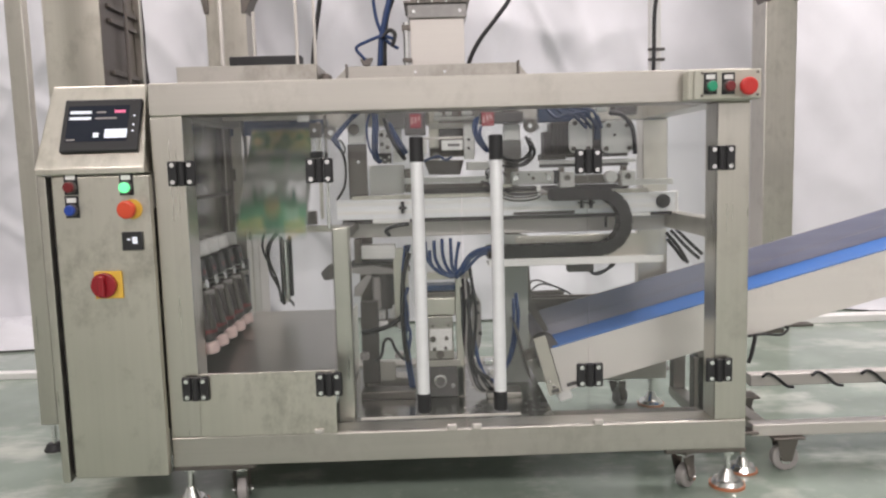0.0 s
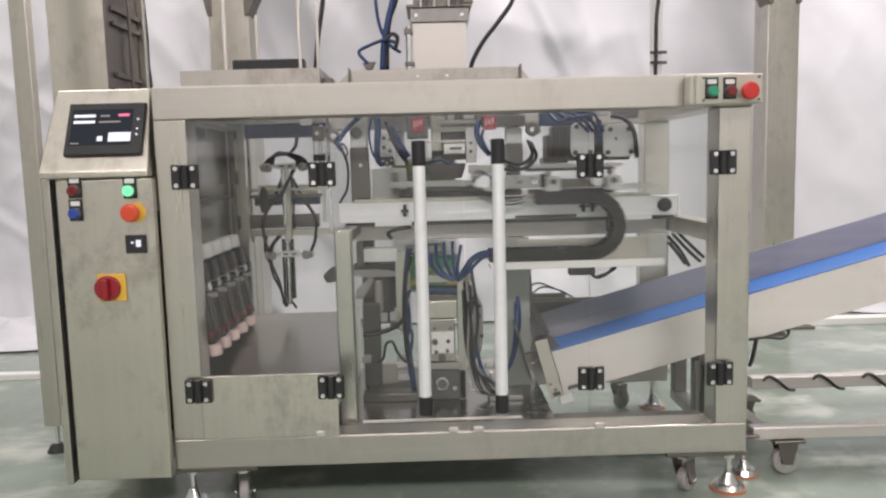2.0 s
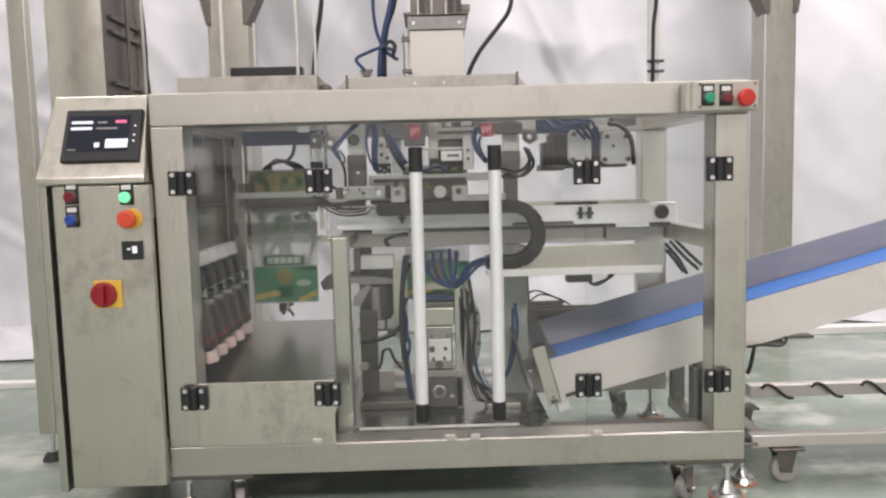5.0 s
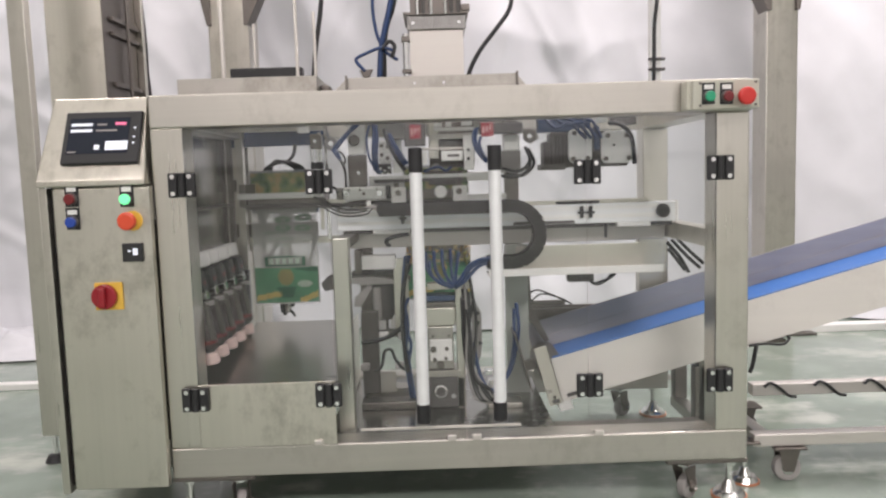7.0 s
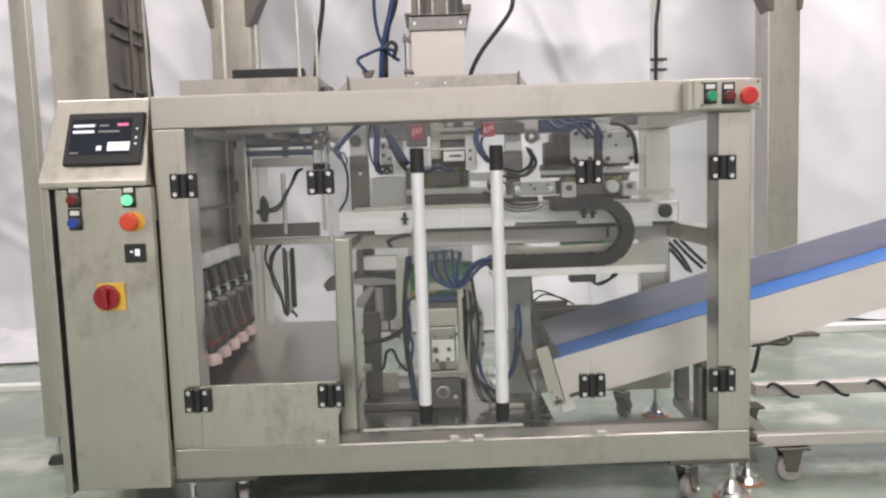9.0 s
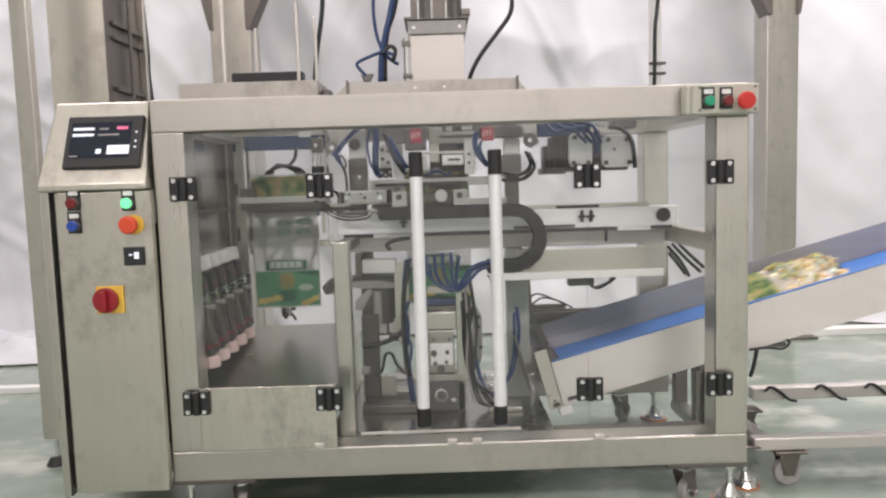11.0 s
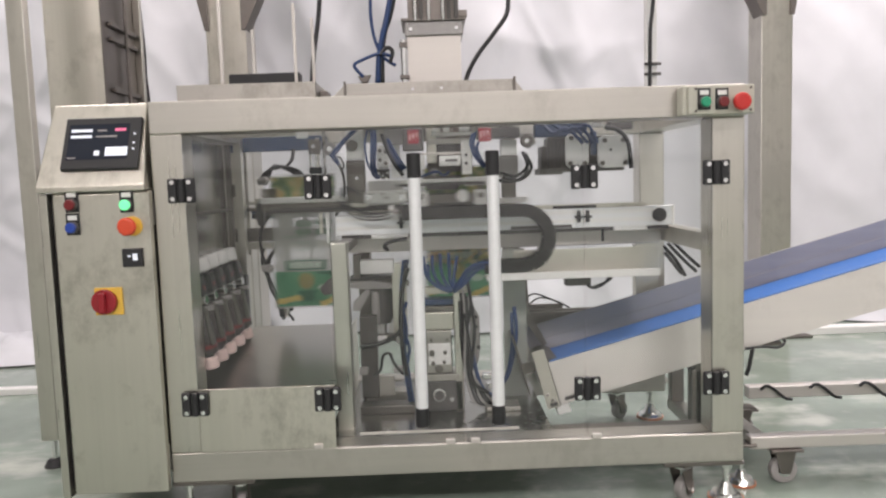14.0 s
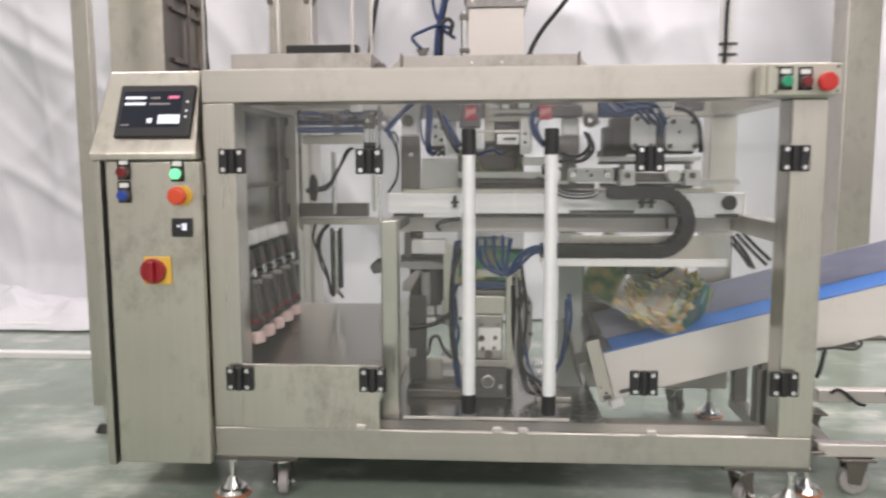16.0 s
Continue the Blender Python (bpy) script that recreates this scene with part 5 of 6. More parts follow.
def pouch_station():
    t = thing("pouch_station", (0.25, 0.6, 0.2), "steel uprights and shelf of the pouch loading station", "loading station")
    y = 0.6
    part("shelf_bar", box(0.09, 0.43, y, y + 0.03, 0.682, 0.703, 0.002), STEEL_SHEET, t)
    part("rear_plate", box(0.038, 0.311, y + 0.031, y + 0.06, 0.706, 0.751, 0.002), STEEL_DARK, t)


    part("upright", box(0.063, 0.088, y - 0.03, y, 0.405, 1.06, 0.002), STEEL_V, t)
    part("upright_dark", box(0.032, 0.047, y - 0.03, y, 0.405, 1.06, 0.002), STEEL_DARK, t)
    part("upright", box(0.344, 0.355, 0.5, 0.512, 0.733, 1.04, 0.001), STEEL_V, t)
    part("upright", box(0.365, 0.376, 0.5, 0.512, 0.70, 1.06, 0.001), CHROME, t)
    part("left_wall", box(0.074, 0.082, 0.58, 0.655, 0.405, 0.66, 0.001), STEEL_SHEET, t)
    # opener cylinder hanging from the shelf
    part("rod", cyl((0.207, 0.585, 0.819), "z", 0.0085, 0.20, 14), CHROME, t)
    part("cylinder", cyl((0.21, 0.585, 0.558), "z", 0.011, 0.21, 16, bev=0.002), CHROME, t)
    part("cylinder_back", box(0.187, 0.198, 0.60, 0.615, 0.44, 0.671, 0.002), BLACK, t)
    part("cylinder_front", box(0.219, 0.23, 0.58, 0.60, 0.472, 0.672, 0.002), BLACK, t)
    part("suction_holder", prism(((0.134, 0.835), (0.145, 0.851), (0.158, 0.828), (0.16, 0.797), (0.151, 0.76), (0.136, 0.764), (0.13, 0.792)), "y", 0.55, 0.575, 0.003), BLACK, t)
    part("suction_tip", cyl((0.131, 0.56, 0.796), "x", 0.008, 0.02, 12), BLACK, t)
    for pts in (((0.152, 0.57, 0.802), (0.181, 0.57, 0.809), (0.202, 0.57, 0.827), (0.214, 0.57, 0.85), (0.24, 0.57, 0.887), (0.254, 0.57, 0.914), (0.266, 0.57, 0.929)), ((0.152, 0.57, 0.794), (0.186, 0.57, 0.801), (0.21, 0.57, 0.832), (0.234, 0.57, 0.881), (0.254, 0.57, 0.922), (0.277, 0.57, 0.932)), ((0.182, 0.58, 0.684), (0.151, 0.58, 0.636), (0.157, 0.58, 0.56), (0.182, 0.58, 0.502), (0.19, 0.58, 0.453)),
                ((0.191, 0.58, 0.684), (0.165, 0.58, 0.654), (0.155, 0.58, 0.598), (0.178, 0.58, 0.53), (0.187, 0.58, 0.482)), ((0.143, 0.585, 0.685), (0.134, 0.585, 0.645), (0.143, 0.585, 0.607), (0.157, 0.585, 0.578)), ((0.206, 0.58, 0.472), (0.224, 0.58, 0.452), (0.231, 0.58, 0.439))):
        part("air_line", tube(pts, 0.0045), BLACK, t)
    # dark blue band coloured as the rear top beam in shade
    part("valve_band", box(0.023, 0.36, 0.625, 0.655, 1.008, 1.055, 0.003), BLUEDARK, t, "dark blue band for the shaded rear top beam")
    part("valve_post", box(0.052, 0.067, 0.62, 0.64, 0.901, 1.022, 0.002), BLUEDARK, t)
    part("top_bar", box(0.11, 0.347, 0.28, 0.30, 1.034, 1.049, 0.001), STEEL_SHEET, t)
    part("white_label", box(0.323, 0.357, 0.275, 0.2795, 1.026, 1.047, 0.001), WHITE, t)
    cl = part("clamp", box(0.336, 0.372, 0.40, 0.43, 0.985, 1.03, 0.003), STEEL_DARK, t)
    for x in (0.341, 0.356, 0.368):
        part("clamp_rod", cyl((x, 0.41, 0.93), "z", 0.004, 0.11, 12), CHROME, cl)
    part("clamp_block", box(0.336, 0.373, 0.402, 0.425, 0.925, 0.945, 0.002), BLACK, cl)
    part("clamp_screw", cyl((0.352, 0.397, 1.008), "y", 0.006, 0.006, 12), CHROME, cl)
    part("post_bracket", box(0.048, 0.062, 0.57, 0.60, 0.86, 0.90, 0.002), STEEL_DARK, t)


pouch_station()

# swinging suction arm that brings each pouch down from the magazine
PIV = (0.217, 0.60, 0.833)
ARM_LIFT = 1.03 - PIV[2]
suction_arm = thing("suction_arm", PIV, "swinging suction arm with grey cups and black hoses", "suction arm")


def build_arm():
    a, (x, y, z) = suction_arm, PIV
    zt, zb = 0.913, 0.624
    part("cross_bar", box(x - 0.135, x + 0.135, y - 0.006, y + 0.006, z - 0.002, z + 0.008, 0.002), STEEL_SHEET, a)
    part("cross_bar", box(x - 0.125, x + 0.115, y - 0.006, y + 0.006, z - 0.024, z - 0.012, 0.002), STEEL_DARK, a)
    part("rear_plate", box(x - 0.11, x + 0.09, y + 0.055, y + 0.085, z - 0.018, z + 0.018, 0.002), STEEL_SHEET, a)
    part("rear_arm", box(x - 0.01, x + 0.01, y + 0.006, y + 0.055, z - 0.01, z + 0.01, 0.002), STEEL_DARK, a)
    part("centre_bar", box(x - 0.011, x + 0.011, y - 0.02, y - 0.004, zb - 0.03, zt + 0.01, 0.002), STEEL_SHEET, a)
    part("valve_strip", box(x - 0.12, x + 0.1, y + 0.03, y + 0.05, z - 0.05, z - 0.02, 0.003), BLUEDARK, a, "blue valve strip")
    for zc in (zt, zb):
        b = part("cup_bar", box(x - 0.028, x + 0.036, y - 0.036, y - 0.0205, zc - 0.010, zc + 0.010, 0.002), WHITE, a, "white cup bar")
        for dx in (-0.014, -0.006, 0.014, 0.022):
            part("screw", cyl((x + dx, y - 0.037, zc), "y", 0.0035, 0.003, 8), BLACK, b)
        for s in (-1, 1):
            part("cup_arm", box(x + s * 0.03 if s > 0 else x - 0.085, x + 0.085 if s > 0 else x - 0.028, y - 0.03, y - 0.024, zc - 0.004, zc + 0.004, 0.001), STEEL_SHEET, a)
            h = part("cup_holder", cyl((x + s * 0.062, y - 0.026, zc - 0.004), "x", 0.013, 0.034, 16, 0.010, 0.002), GREY, a)
            part("suction_cup", cyl((x + s * 0.056, y - 0.040, zc - 0.004), "y", 0.015, 0.016, 16, 0.010), GREY, h)
    for k in range(4):
        part("hose", tube(((x - 0.075 + 0.01 * k, y - 0.012, zt - 0.002), (x - 0.055 + 0.006 * k, y + 0.004 * k - 0.004, zt + 0.026 + 0.005 * k), (x - 0.004 * k, y + 0.004 * k, zt + 0.04 + 0.004 * (k % 2)), (x + 0.05 - 0.004 * k, y + 0.004 * k - 0.004, zt + 0.028 - 0.004 * k), (x + 0.078 - 0.006 * k, y - 0.012, zt - 0.002)), 0.0045), BLACK, a)
    part("hose", tube(((x + 0.01, y + 0.004, zt + 0.04), (x + 0.03, y + 0.01, zt + 0.065), (x + 0.035, y + 0.02, zt + 0.10)), 0.006), BLACK, a)
    for s in (-1, 1):
        part("hose", tube(((x + s * 0.012, y - 0.004, zt - 0.03), (x + s * 0.05, y + 0.004, z - 0.03), (x + s * 0.085, y + 0.004, z - 0.09), (x + s * 0.085, y, zb + 0.05), (x + s * 0.07, y - 0.014, zb + 0.006)), 0.0055), BLACK, a)
        part("hose", tube(((x + s * 0.008, y - 0.002, zt - 0.02), (x + s * 0.016, y + 0.006, z - 0.01), (x + s * 0.012, y + 0.004, zb + 0.06)), 0.004), BLACK, a)


build_arm()


def magazine():
    t = thing("pouch_magazine", (0.22, 0.3, 1.112), "open stainless pouch magazine with upright guide rods", "pouch magazine")
    x0, x1, z0, z1 = 0.03, 0.403, 1.122, 1.17
    part("front_wall", box(x0, x1, 0.15, 0.153, z0 - 0.01, z1, 0.001), STEEL_TONED, t)
    part("back_wall", box(x0, x1, 0.597, 0.60, z0 - 0.01, z1, 0.001), STEEL_TONED, t)
    for x in (x0, x1 - 0.003):
        part("side_wall", box(x, x + 0.003, 0.153, 0.597, z0 - 0.01, z1, 0.001), STEEL_TONED, t)
    for x, z, y, w in ((0.089, 1.5, 0.40, 0.011), (0.149, 1.394, 0.56, 0.009), (0.328, 1.411, 0.30, 0.009), (0.362, 1.396, 0.42, 0.009)):
        part("guide_rod", box(x - w / 2, x + w / 2, y - w / 2, y + w / 2, 1.12, z, 0.002), STEEL_PALE, t)
    part("pouch_weight", box(0.071, 0.299, 0.54, 0.59, 1.165, 1.253, 0.004), BLACK, t, "black weight plate on the stack")
    part("clamp", box(0.406, 0.43, 0.2, 0.26, 1.113, 1.15, 0.004), STEEL_DARK, t)


magazine()


def funnel_tray():
    t = thing("funnel_tray", (0.7, 0.3, 1.112), "shallow stainless tray round the filling spout", "tray")
    part("front_wall", box(0.478, 0.948, 0.2, 0.203, 1.113, 1.167, 0.001), STEEL_TONED, t)
    part("back_wall", box(0.478, 0.948, 0.52, 0.523, 1.113, 1.167, 0.001), STEEL_TONED, t)
    for s, xa, xb in ((-1, 0.478, 0.43), (1, 0.948, 0.985)):
        part("end_wall", prism(((xa, 1.113), (xb, 1.113), (xb, 1.120), (xa, 1.167)), "y", 0.205, 0.52, 0.001), STEEL_TONED, t)
        part("end_rib", box(xa - 0.003, xa + 0.003, 0.19, 0.2, 1.113, 1.172, 0.001), STEEL_DARK, t)
    for px in (735, 787):
        part("bolt", cyl(((0.741 + 0.00155 * (px - 784)), 0.198, (1.147)), "y", 0.004, 0.005, 10), CHROME, t)
    part("cover_sheet", box(0.99, 1.4, 0.09, 0.22, 1.1125, 1.117, 0.001), STEEL_TONED, t)


funnel_tray()


def filling_spout():
    y = 0.36
    x0, x1 = 0.651, 0.81
    t = thing("filling_spout", ((x0 + x1) / 2, y, 1.112), "square pale steel filling spout with cylinder and hoses", "filling spout")
    part("spout_front", box(x0, x1, y, y + 0.003, 1.12, 1.319, 0.001), STEEL_PALE, t)
    part("spout_back", box(x0, x1, y + 0.15, y + 0.153, 1.12, 1.319, 0.001), STEEL_PALE, t)
    part("spout_side", box(x0, x0 + 0.003, y + 0.003, y + 0.15, 1.12, 1.319, 0.001), STEEL_PALE, t)
    part("spout_side", box(x1 - 0.003, x1, y + 0.003, y + 0.15, 1.12, 1.319, 0.001), STEEL_PALE, t)
    part("collar", box(x0 - 0.006, x1 + 0.008, y - 0.006, y + 0.16, 1.321, 1.362, 0.002), STEEL_MIRROR, t)
    part("collar_bolt", cyl((x0 + 0.012, y - 0.008, 1.34), "y", 0.005, 0.005, 10), CHROME, t)
    part("collar_bolt", cyl((x1 - 0.012, y - 0.008, 1.34), "y", 0.005, 0.005, 10), CHROME, t)
    part("collar_rim", box(x0 - 0.016, x1 + 0.016, y - 0.016, y + 0.17, 1.362, 1.37, 0.001), STEEL_DARK, t)
    part("upper_body", box(x0 + 0.004, x1 - 0.004, y + 0.0, y + 0.15, 1.37, 1.94, 0.002), STEEL_DARK, t)
    part("hopper", box(x0 - 0.07, x1 + 0.07, y + 0.05, y + 0.33, 1.945, 2.45, 0.004), STEEL_TONED, t)
    for px in (742, 752, 765, 790, 800, 812):
        part("rod", cyl((0.734 + (px - 775) * 0.00171, y - 0.012, 1.413), "z", 0.006, 0.1, 12), CHROME if px % 4 else DARKGREY, t)
    part("side_cylinder", cyl((x0 - 0.012, y - 0.005, 1.245), "z", 0.009, 0.13, 14), CHROME, t)
    part("cylinder_clamp", box(x0 - 0.024, x0, y - 0.015, y + 0.01, 1.286, 1.302, 0.002), STEEL_DARK, t)
    part("lower_clamp", box(x0 - 0.024, x0 + 0.004, y - 0.018, y + 0.01, 1.195, 1.207, 0.002), STEEL_DARK, t)
    part("top_clamp", box(x1 - 0.006, x1 + 0.02, y - 0.02, y + 0.01, 1.36 + 0.01, 1.389, 0.002), STEEL_DARK, t)
    for pts, r, m in ((((0.551, 0.33, 1.458), (0.548, 0.33, 1.379), (0.556, 0.33, 1.314), (0.571, 0.33, 1.274), (0.59, 0.33, 1.249), (0.616, 0.33, 1.232)), 0.005, BLUEHOSE), (((0.621, 0.34, 1.459), (0.602, 0.34, 1.38), (0.584, 0.34, 1.332), (0.574, 0.34, 1.267), (0.571, 0.34, 1.183)), 0.010, BLACK), (((0.613, 0.33, 1.457), (0.594, 0.33, 1.37), (0.579, 0.33, 1.314), (0.567, 0.33, 1.258), (0.561, 0.33, 1.182)), 0.008, BLUEHOSE),
                      (((0.52, 0.32, 1.201), (0.495, 0.32, 1.234), (0.525, 0.32, 1.252), (0.572, 0.32, 1.267), (0.607, 0.32, 1.257)), 0.005, BLUEHOSE), (((0.571, 0.32, 1.261), (0.592, 0.32, 1.283), (0.608, 0.32, 1.271), (0.6, 0.32, 1.239)), 0.006, BLACK)):
        part("hose", tube(pts, r), m, t)
    part("connector", prism(((0.504, 1.204), (0.543, 1.207), (0.532, 1.184), (0.513, 1.185)), "y", 0.32, 0.335, 0.002), STEEL_DARK, t)
    part("connector_neck", cyl((0.522, 0.328, 1.175 - 0.005), "z", 0.006, 0.03, 12), STEEL_DARK, t)


filling_spout()
for pts, nm in ((((1.026, 0.8, 3.122), (0.996, 0.8, 1.471), (0.948, 0.8, 1.404), (0.887, 0.8, 1.328), (0.849, 0.8, 1.256), (0.835, 0.8, 1.181)), "cable"), (((0.424, 0.7, 3.208), (0.343, 0.7, 1.445), (0.323, 0.7, 1.334), (0.31, 0.7, 1.221)), "cable"), (((1.615, 1.2, 3.25), (1.626, 1.2, 1.478), (1.624, 1.2, 1.365), (1.622, 1.2, 1.206)), "cable")):
    px, py, pz = pts[1]
    pts = tuple((px + dx, py, z) for dx, z in ((0.02, 4.19), (0.02, 3.2), (0.02, 2.5), (0.02, 2.0), (0.02, 1.75), (0.016, pz + 0.16), (0.008, pz + 0.07))) + pts[1:]
    single("hanging_cable", tube(pts, 0.008), BLACK, "black cable hanging from above onto the machine", "cable", "cables hanging from above")


def standpipe():
    y = 1.25
    t = thing("standpipe", (1.646, y, 0), "slim pale metal pole standing behind the machine", "pole")
    part("pole", box(1.622, 1.669, y, y + 0.03, 0.004, 2.2, 0.003), WHITE, t)
    part("pole_foot", box(1.646 - 0.06, 1.646 + 0.06, y - 0.05, y + 0.07, 0, 0.004, 0.001), STEEL_DARK, t)
    for v in (104, 122):
        part("clip", box(1.613, 1.683, y - 0.01, y - 0.001, POLEZ - (v - 104) * 0.0023, POLEZ + 0.012 - (v - 104) * 0.0023, 0.002), DARKGREY, t)


POLEZ = 1.34
standpipe()


# ---- discharge conveyor and its cart ----
CA = math.atan(0.2665)
CX, CZ = 1.041, 0.347


def along(bm):
    """Turns a shape built along +x to run up the conveyor's slope from its lower end."""
    bmesh.ops.transform(bm, matrix=Matrix.Translation((CX, 0, CZ)) @ Matrix.Rotation(-CA, 4, "Y"), verts=bm.verts)
    return bm


def conveyor():
    L, y0, y1 = 2.4, 0.26, 0.54
    t = thing("conveyor", (CX, 0.4, 0), "inclined discharge conveyor with blue belt and steel sides", "conveyor")
    part("side_plate", along(box(-0.005, L, y0 - 0.004, y0, -0.135, 0.0, 0.001)), SIDESTEEL, t)
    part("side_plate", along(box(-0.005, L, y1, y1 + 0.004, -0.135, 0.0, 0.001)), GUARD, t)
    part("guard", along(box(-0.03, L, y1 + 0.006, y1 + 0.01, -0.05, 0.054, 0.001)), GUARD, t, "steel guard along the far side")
    part("belt", along(box(0.01, L, y0 + 0.002, y1 - 0.002, -0.049, -0.035, 0.003)), BLUEBELT, t, "smooth blue conveyor belt")
    part("belt_return", along(box(0.01, L, y0 + 0.004, y1 - 0.004, -0.11, -0.10, 0.002)), BLUEBELT, t)
    part("edge_strip", along(box(0.0, L, y0 - 0.006, y0 + 0.006, 0.0, 0.004, 0.001)), BLUEBELT, t, "blue edge strip")
    e = part("end_plate", along(box(-0.046, -0.008, y0 - 0.012, y0 - 0.005, -0.135, 0.045, 0.002)), BEIGE, t, "pale tilted end plate")
    part("end_plate", along(box(-0.046, -0.008, y1 + 0.011, y1 + 0.018, -0.135, 0.06, 0.002)), BEIGE, t)
    part("nose_roller", along(cyl((0.0, (y0 + y1) / 2, -0.06), "y", 0.045, y1 - y0 - 0.006, 24)), STEEL_DARK, t)
    part("deflector", along(box(-0.085, -0.08, y0 + 0.02, y1 - 0.01, -0.09, 0.09, 0.001)), STEEL_DARK, t)
    part("deflector_arm", along(box(-0.08, -0.046, y0 + 0.05, y0 + 0.07, -0.03, 0.0, 0.001)), STEEL_DARK, t)
    for k, d in enumerate((-0.036, -0.018)):
        part("bolt", along(cyl((d - 0.008 * k, y0 - 0.0135, -0.09 - 0.02 * k), "y", 0.005, 0.004, 10)), CHROME, e)
    part("slot", along(box(0.012, 0.042, y0 - 0.0062, y0 - 0.0042, -0.125, -0.114, 0)), DARKGREY, t)
    part("slot", along(box(-0.036, -0.014, y0 - 0.0132, y0 - 0.0121, -0.13, -0.118, 0)), DARKGREY, t)
    part("foot_bracket", along(box(-0.02, 0.02, y0 + 0.0, y1, -0.165, -0.136, 0.002)), ALU_WHITE, t)
    # legs down to the cart
    for x in (1.498, 2.75):
        for y in (0.29, 0.51):
            part("leg", box(x - 0.02, x + 0.02, y - 0.02, y + 0.02, 0.14, CZ + (x - CX) * 0.2665 - 0.11, 0.002), STEEL_DARK, t)
    part("drive_cable", tube(((1.615, 0.24, 0.369), (1.662, 0.24, 0.374), (1.712, 0.24, 0.37), (1.732, 0.24, 0.386), (1.725, 0.24, 0.396)), 0.004), BLACK, t)
    part("drive_cable", tube(((1.637, 0.24, 0.372), (1.626, 0.24, 0.314), (1.617, 0.24, 0.289)), 0.006), BLACK, t)
    part("drive_bracket", box(1.663, 1.751, 0.30, 0.34, 0.361, 0.361 + 0.012, 0.001), STEEL_DARK, t)


# near plate coloured as lit steel, far plate and guard as shaded, blue-reflecting steel
SIDESTEEL = material("pale_conveyor_steel", (0.80, 0.765, 0.73), 0.5, 0.45, 30, 0.05, 0.08, 250, (0.05, 1, 1), 0.08, stain=0.2, stain_colour=(0.6, 0.56, 0.52), smudge=0.25, smudge_colour=(0.45, 0.42, 0.4))
GUARD = material("shaded_guard_steel", (0.33, 0.32, 0.34), 0.62, 0.1, 40, 0.12, 0.1, 200, (0.05, 1, 1), 0.08, stain=0.3, stain_colour=(0.22, 0.23, 0.28))
conveyor()


def cart():
    t = thing("conveyor_cart", (2.2, 0.35, 0), "low steel cart frame on castors under the conveyor", "cart")
    part("front_rail", box(1.585, 3.0, 0.13, 0.17, 0.105, 0.14, 0.003), STEEL_PALE, t)
    r = part("rear_rail", box(1.738, 3.0, 0.50, 0.54, 0.135, 0.175, 0.003), STEEL_PALE, t)
    part("leg_channel", box(1.467, 1.519, 0.27, 0.31, 0.14, 0.303, 0.003), STEEL_DARK, t)
    part("left_rail", box(1.459, 1.6, 0.27, 0.31, 0.105, 0.14, 0.003), STEEL, t)
    part("cross_rail", box(1.476, 1.52, 0.311, 0.535, 0.106, 0.139, 0.003), STEEL, t)
    for x in (1.60, 2.9):
        part("cross_rail", box(x, x + 0.04, 0.17, 0.50, 0.106, 0.139, 0.003), STEEL, t)
        part("post", box(x, x + 0.036, 0.504, 0.536, 0.10, 0.136, 0.003), STEEL, t)
    fx, fy = 1.565, 0.15
    f = part("levelling_foot", cyl((fx, fy, 0.012), "z", 0.04, 0.016, 24, 0.03, 0.002), CHROME, t, "steel levelling foot on a red pad")
    part("foot_pad", cyl((fx, fy, 0.003), "z", 0.042, 0.006, 24), BRASS, f)
    part("foot_neck", cyl((fx, fy, 0.03), "z", 0.022, 0.022, 18, 0.010), CHROME, f)
    part("foot_stem", cyl((fx, fy, 0.08), "z", 0.008, 0.08, 12), CHROME, f)
    part("foot_plate", box(fx - 0.03, 1.60, fy - 0.03, fy + 0.02, 0.114, 0.122, 0.002), STEEL_DARK, f)
    for k in range(6):
        x = 1.773 + 0.165 * k
        part("cable_turn", tube(((x, 0.492, 0.168), (x + 0.018, 0.49, 0.181), (x + 0.045, 0.489, 0.168), (x + 0.08, 0.489, 0.138), (x + 0.105, 0.491, 0.132)), 0.005), BLACK, r)
    for x, y in ((1.685, 0.15), (2.85, 0.15), (2.85, 0.52), (1.72, 0.52)):
        c = part("castor", box(x - 0.045, x + 0.045, y - 0.035, y + 0.035, 0.096, 0.104, 0.002), STEEL_DARK, t, "swivel castor")
        part("wheel", cyl((x, y, 0.038), "y", 0.038, 0.026, 28, bev=0.004), GREY, c)
        part("hub", cyl((x, y, 0.038), "y", 0.018, 0.032, 20), CHROME, c)
        for d in (-0.022, 0.019):
            part("fork_plate", prism(((x - 0.03, 0.095), (x + 0.03, 0.095), (x + 0.014, 0.03), (x - 0.014, 0.03)), "y", y + d, y + d + 0.003), STEEL_DARK, c)


cart()


# ---- pouches and their filling ----
def food_material():
    m = material("mixed_vegetables", (0.5, 0.4, 0.2), 0.55, 0, 40, 0.1)
    nd, ln = m.node_tree.nodes, m.node_tree.links.new
    ramp = nd.new("ShaderNodeValToRGB")
    ramp.color_ramp.interpolation = "CONSTANT"
    el = ramp.color_ramp.elements
    el[0].color, el[1].color, el[1].position = (0.52, 0.32, 0.13, 1), (0.44, 0.43, 0.15, 1), 0.25
    e = el.new(0.55)
    e.color = (0.76, 0.55, 0.27, 1)
    e = el.new(0.8)
    e.color = (0.80, 0.70, 0.42, 1)
    geo = nd.new("ShaderNodeNewGeometry")
    ln(geo.outputs["Random Per Island"], ramp.inputs[0])
    ln(ramp.outputs[0], nd["Principled BSDF"].inputs["Base Color"])
    return m


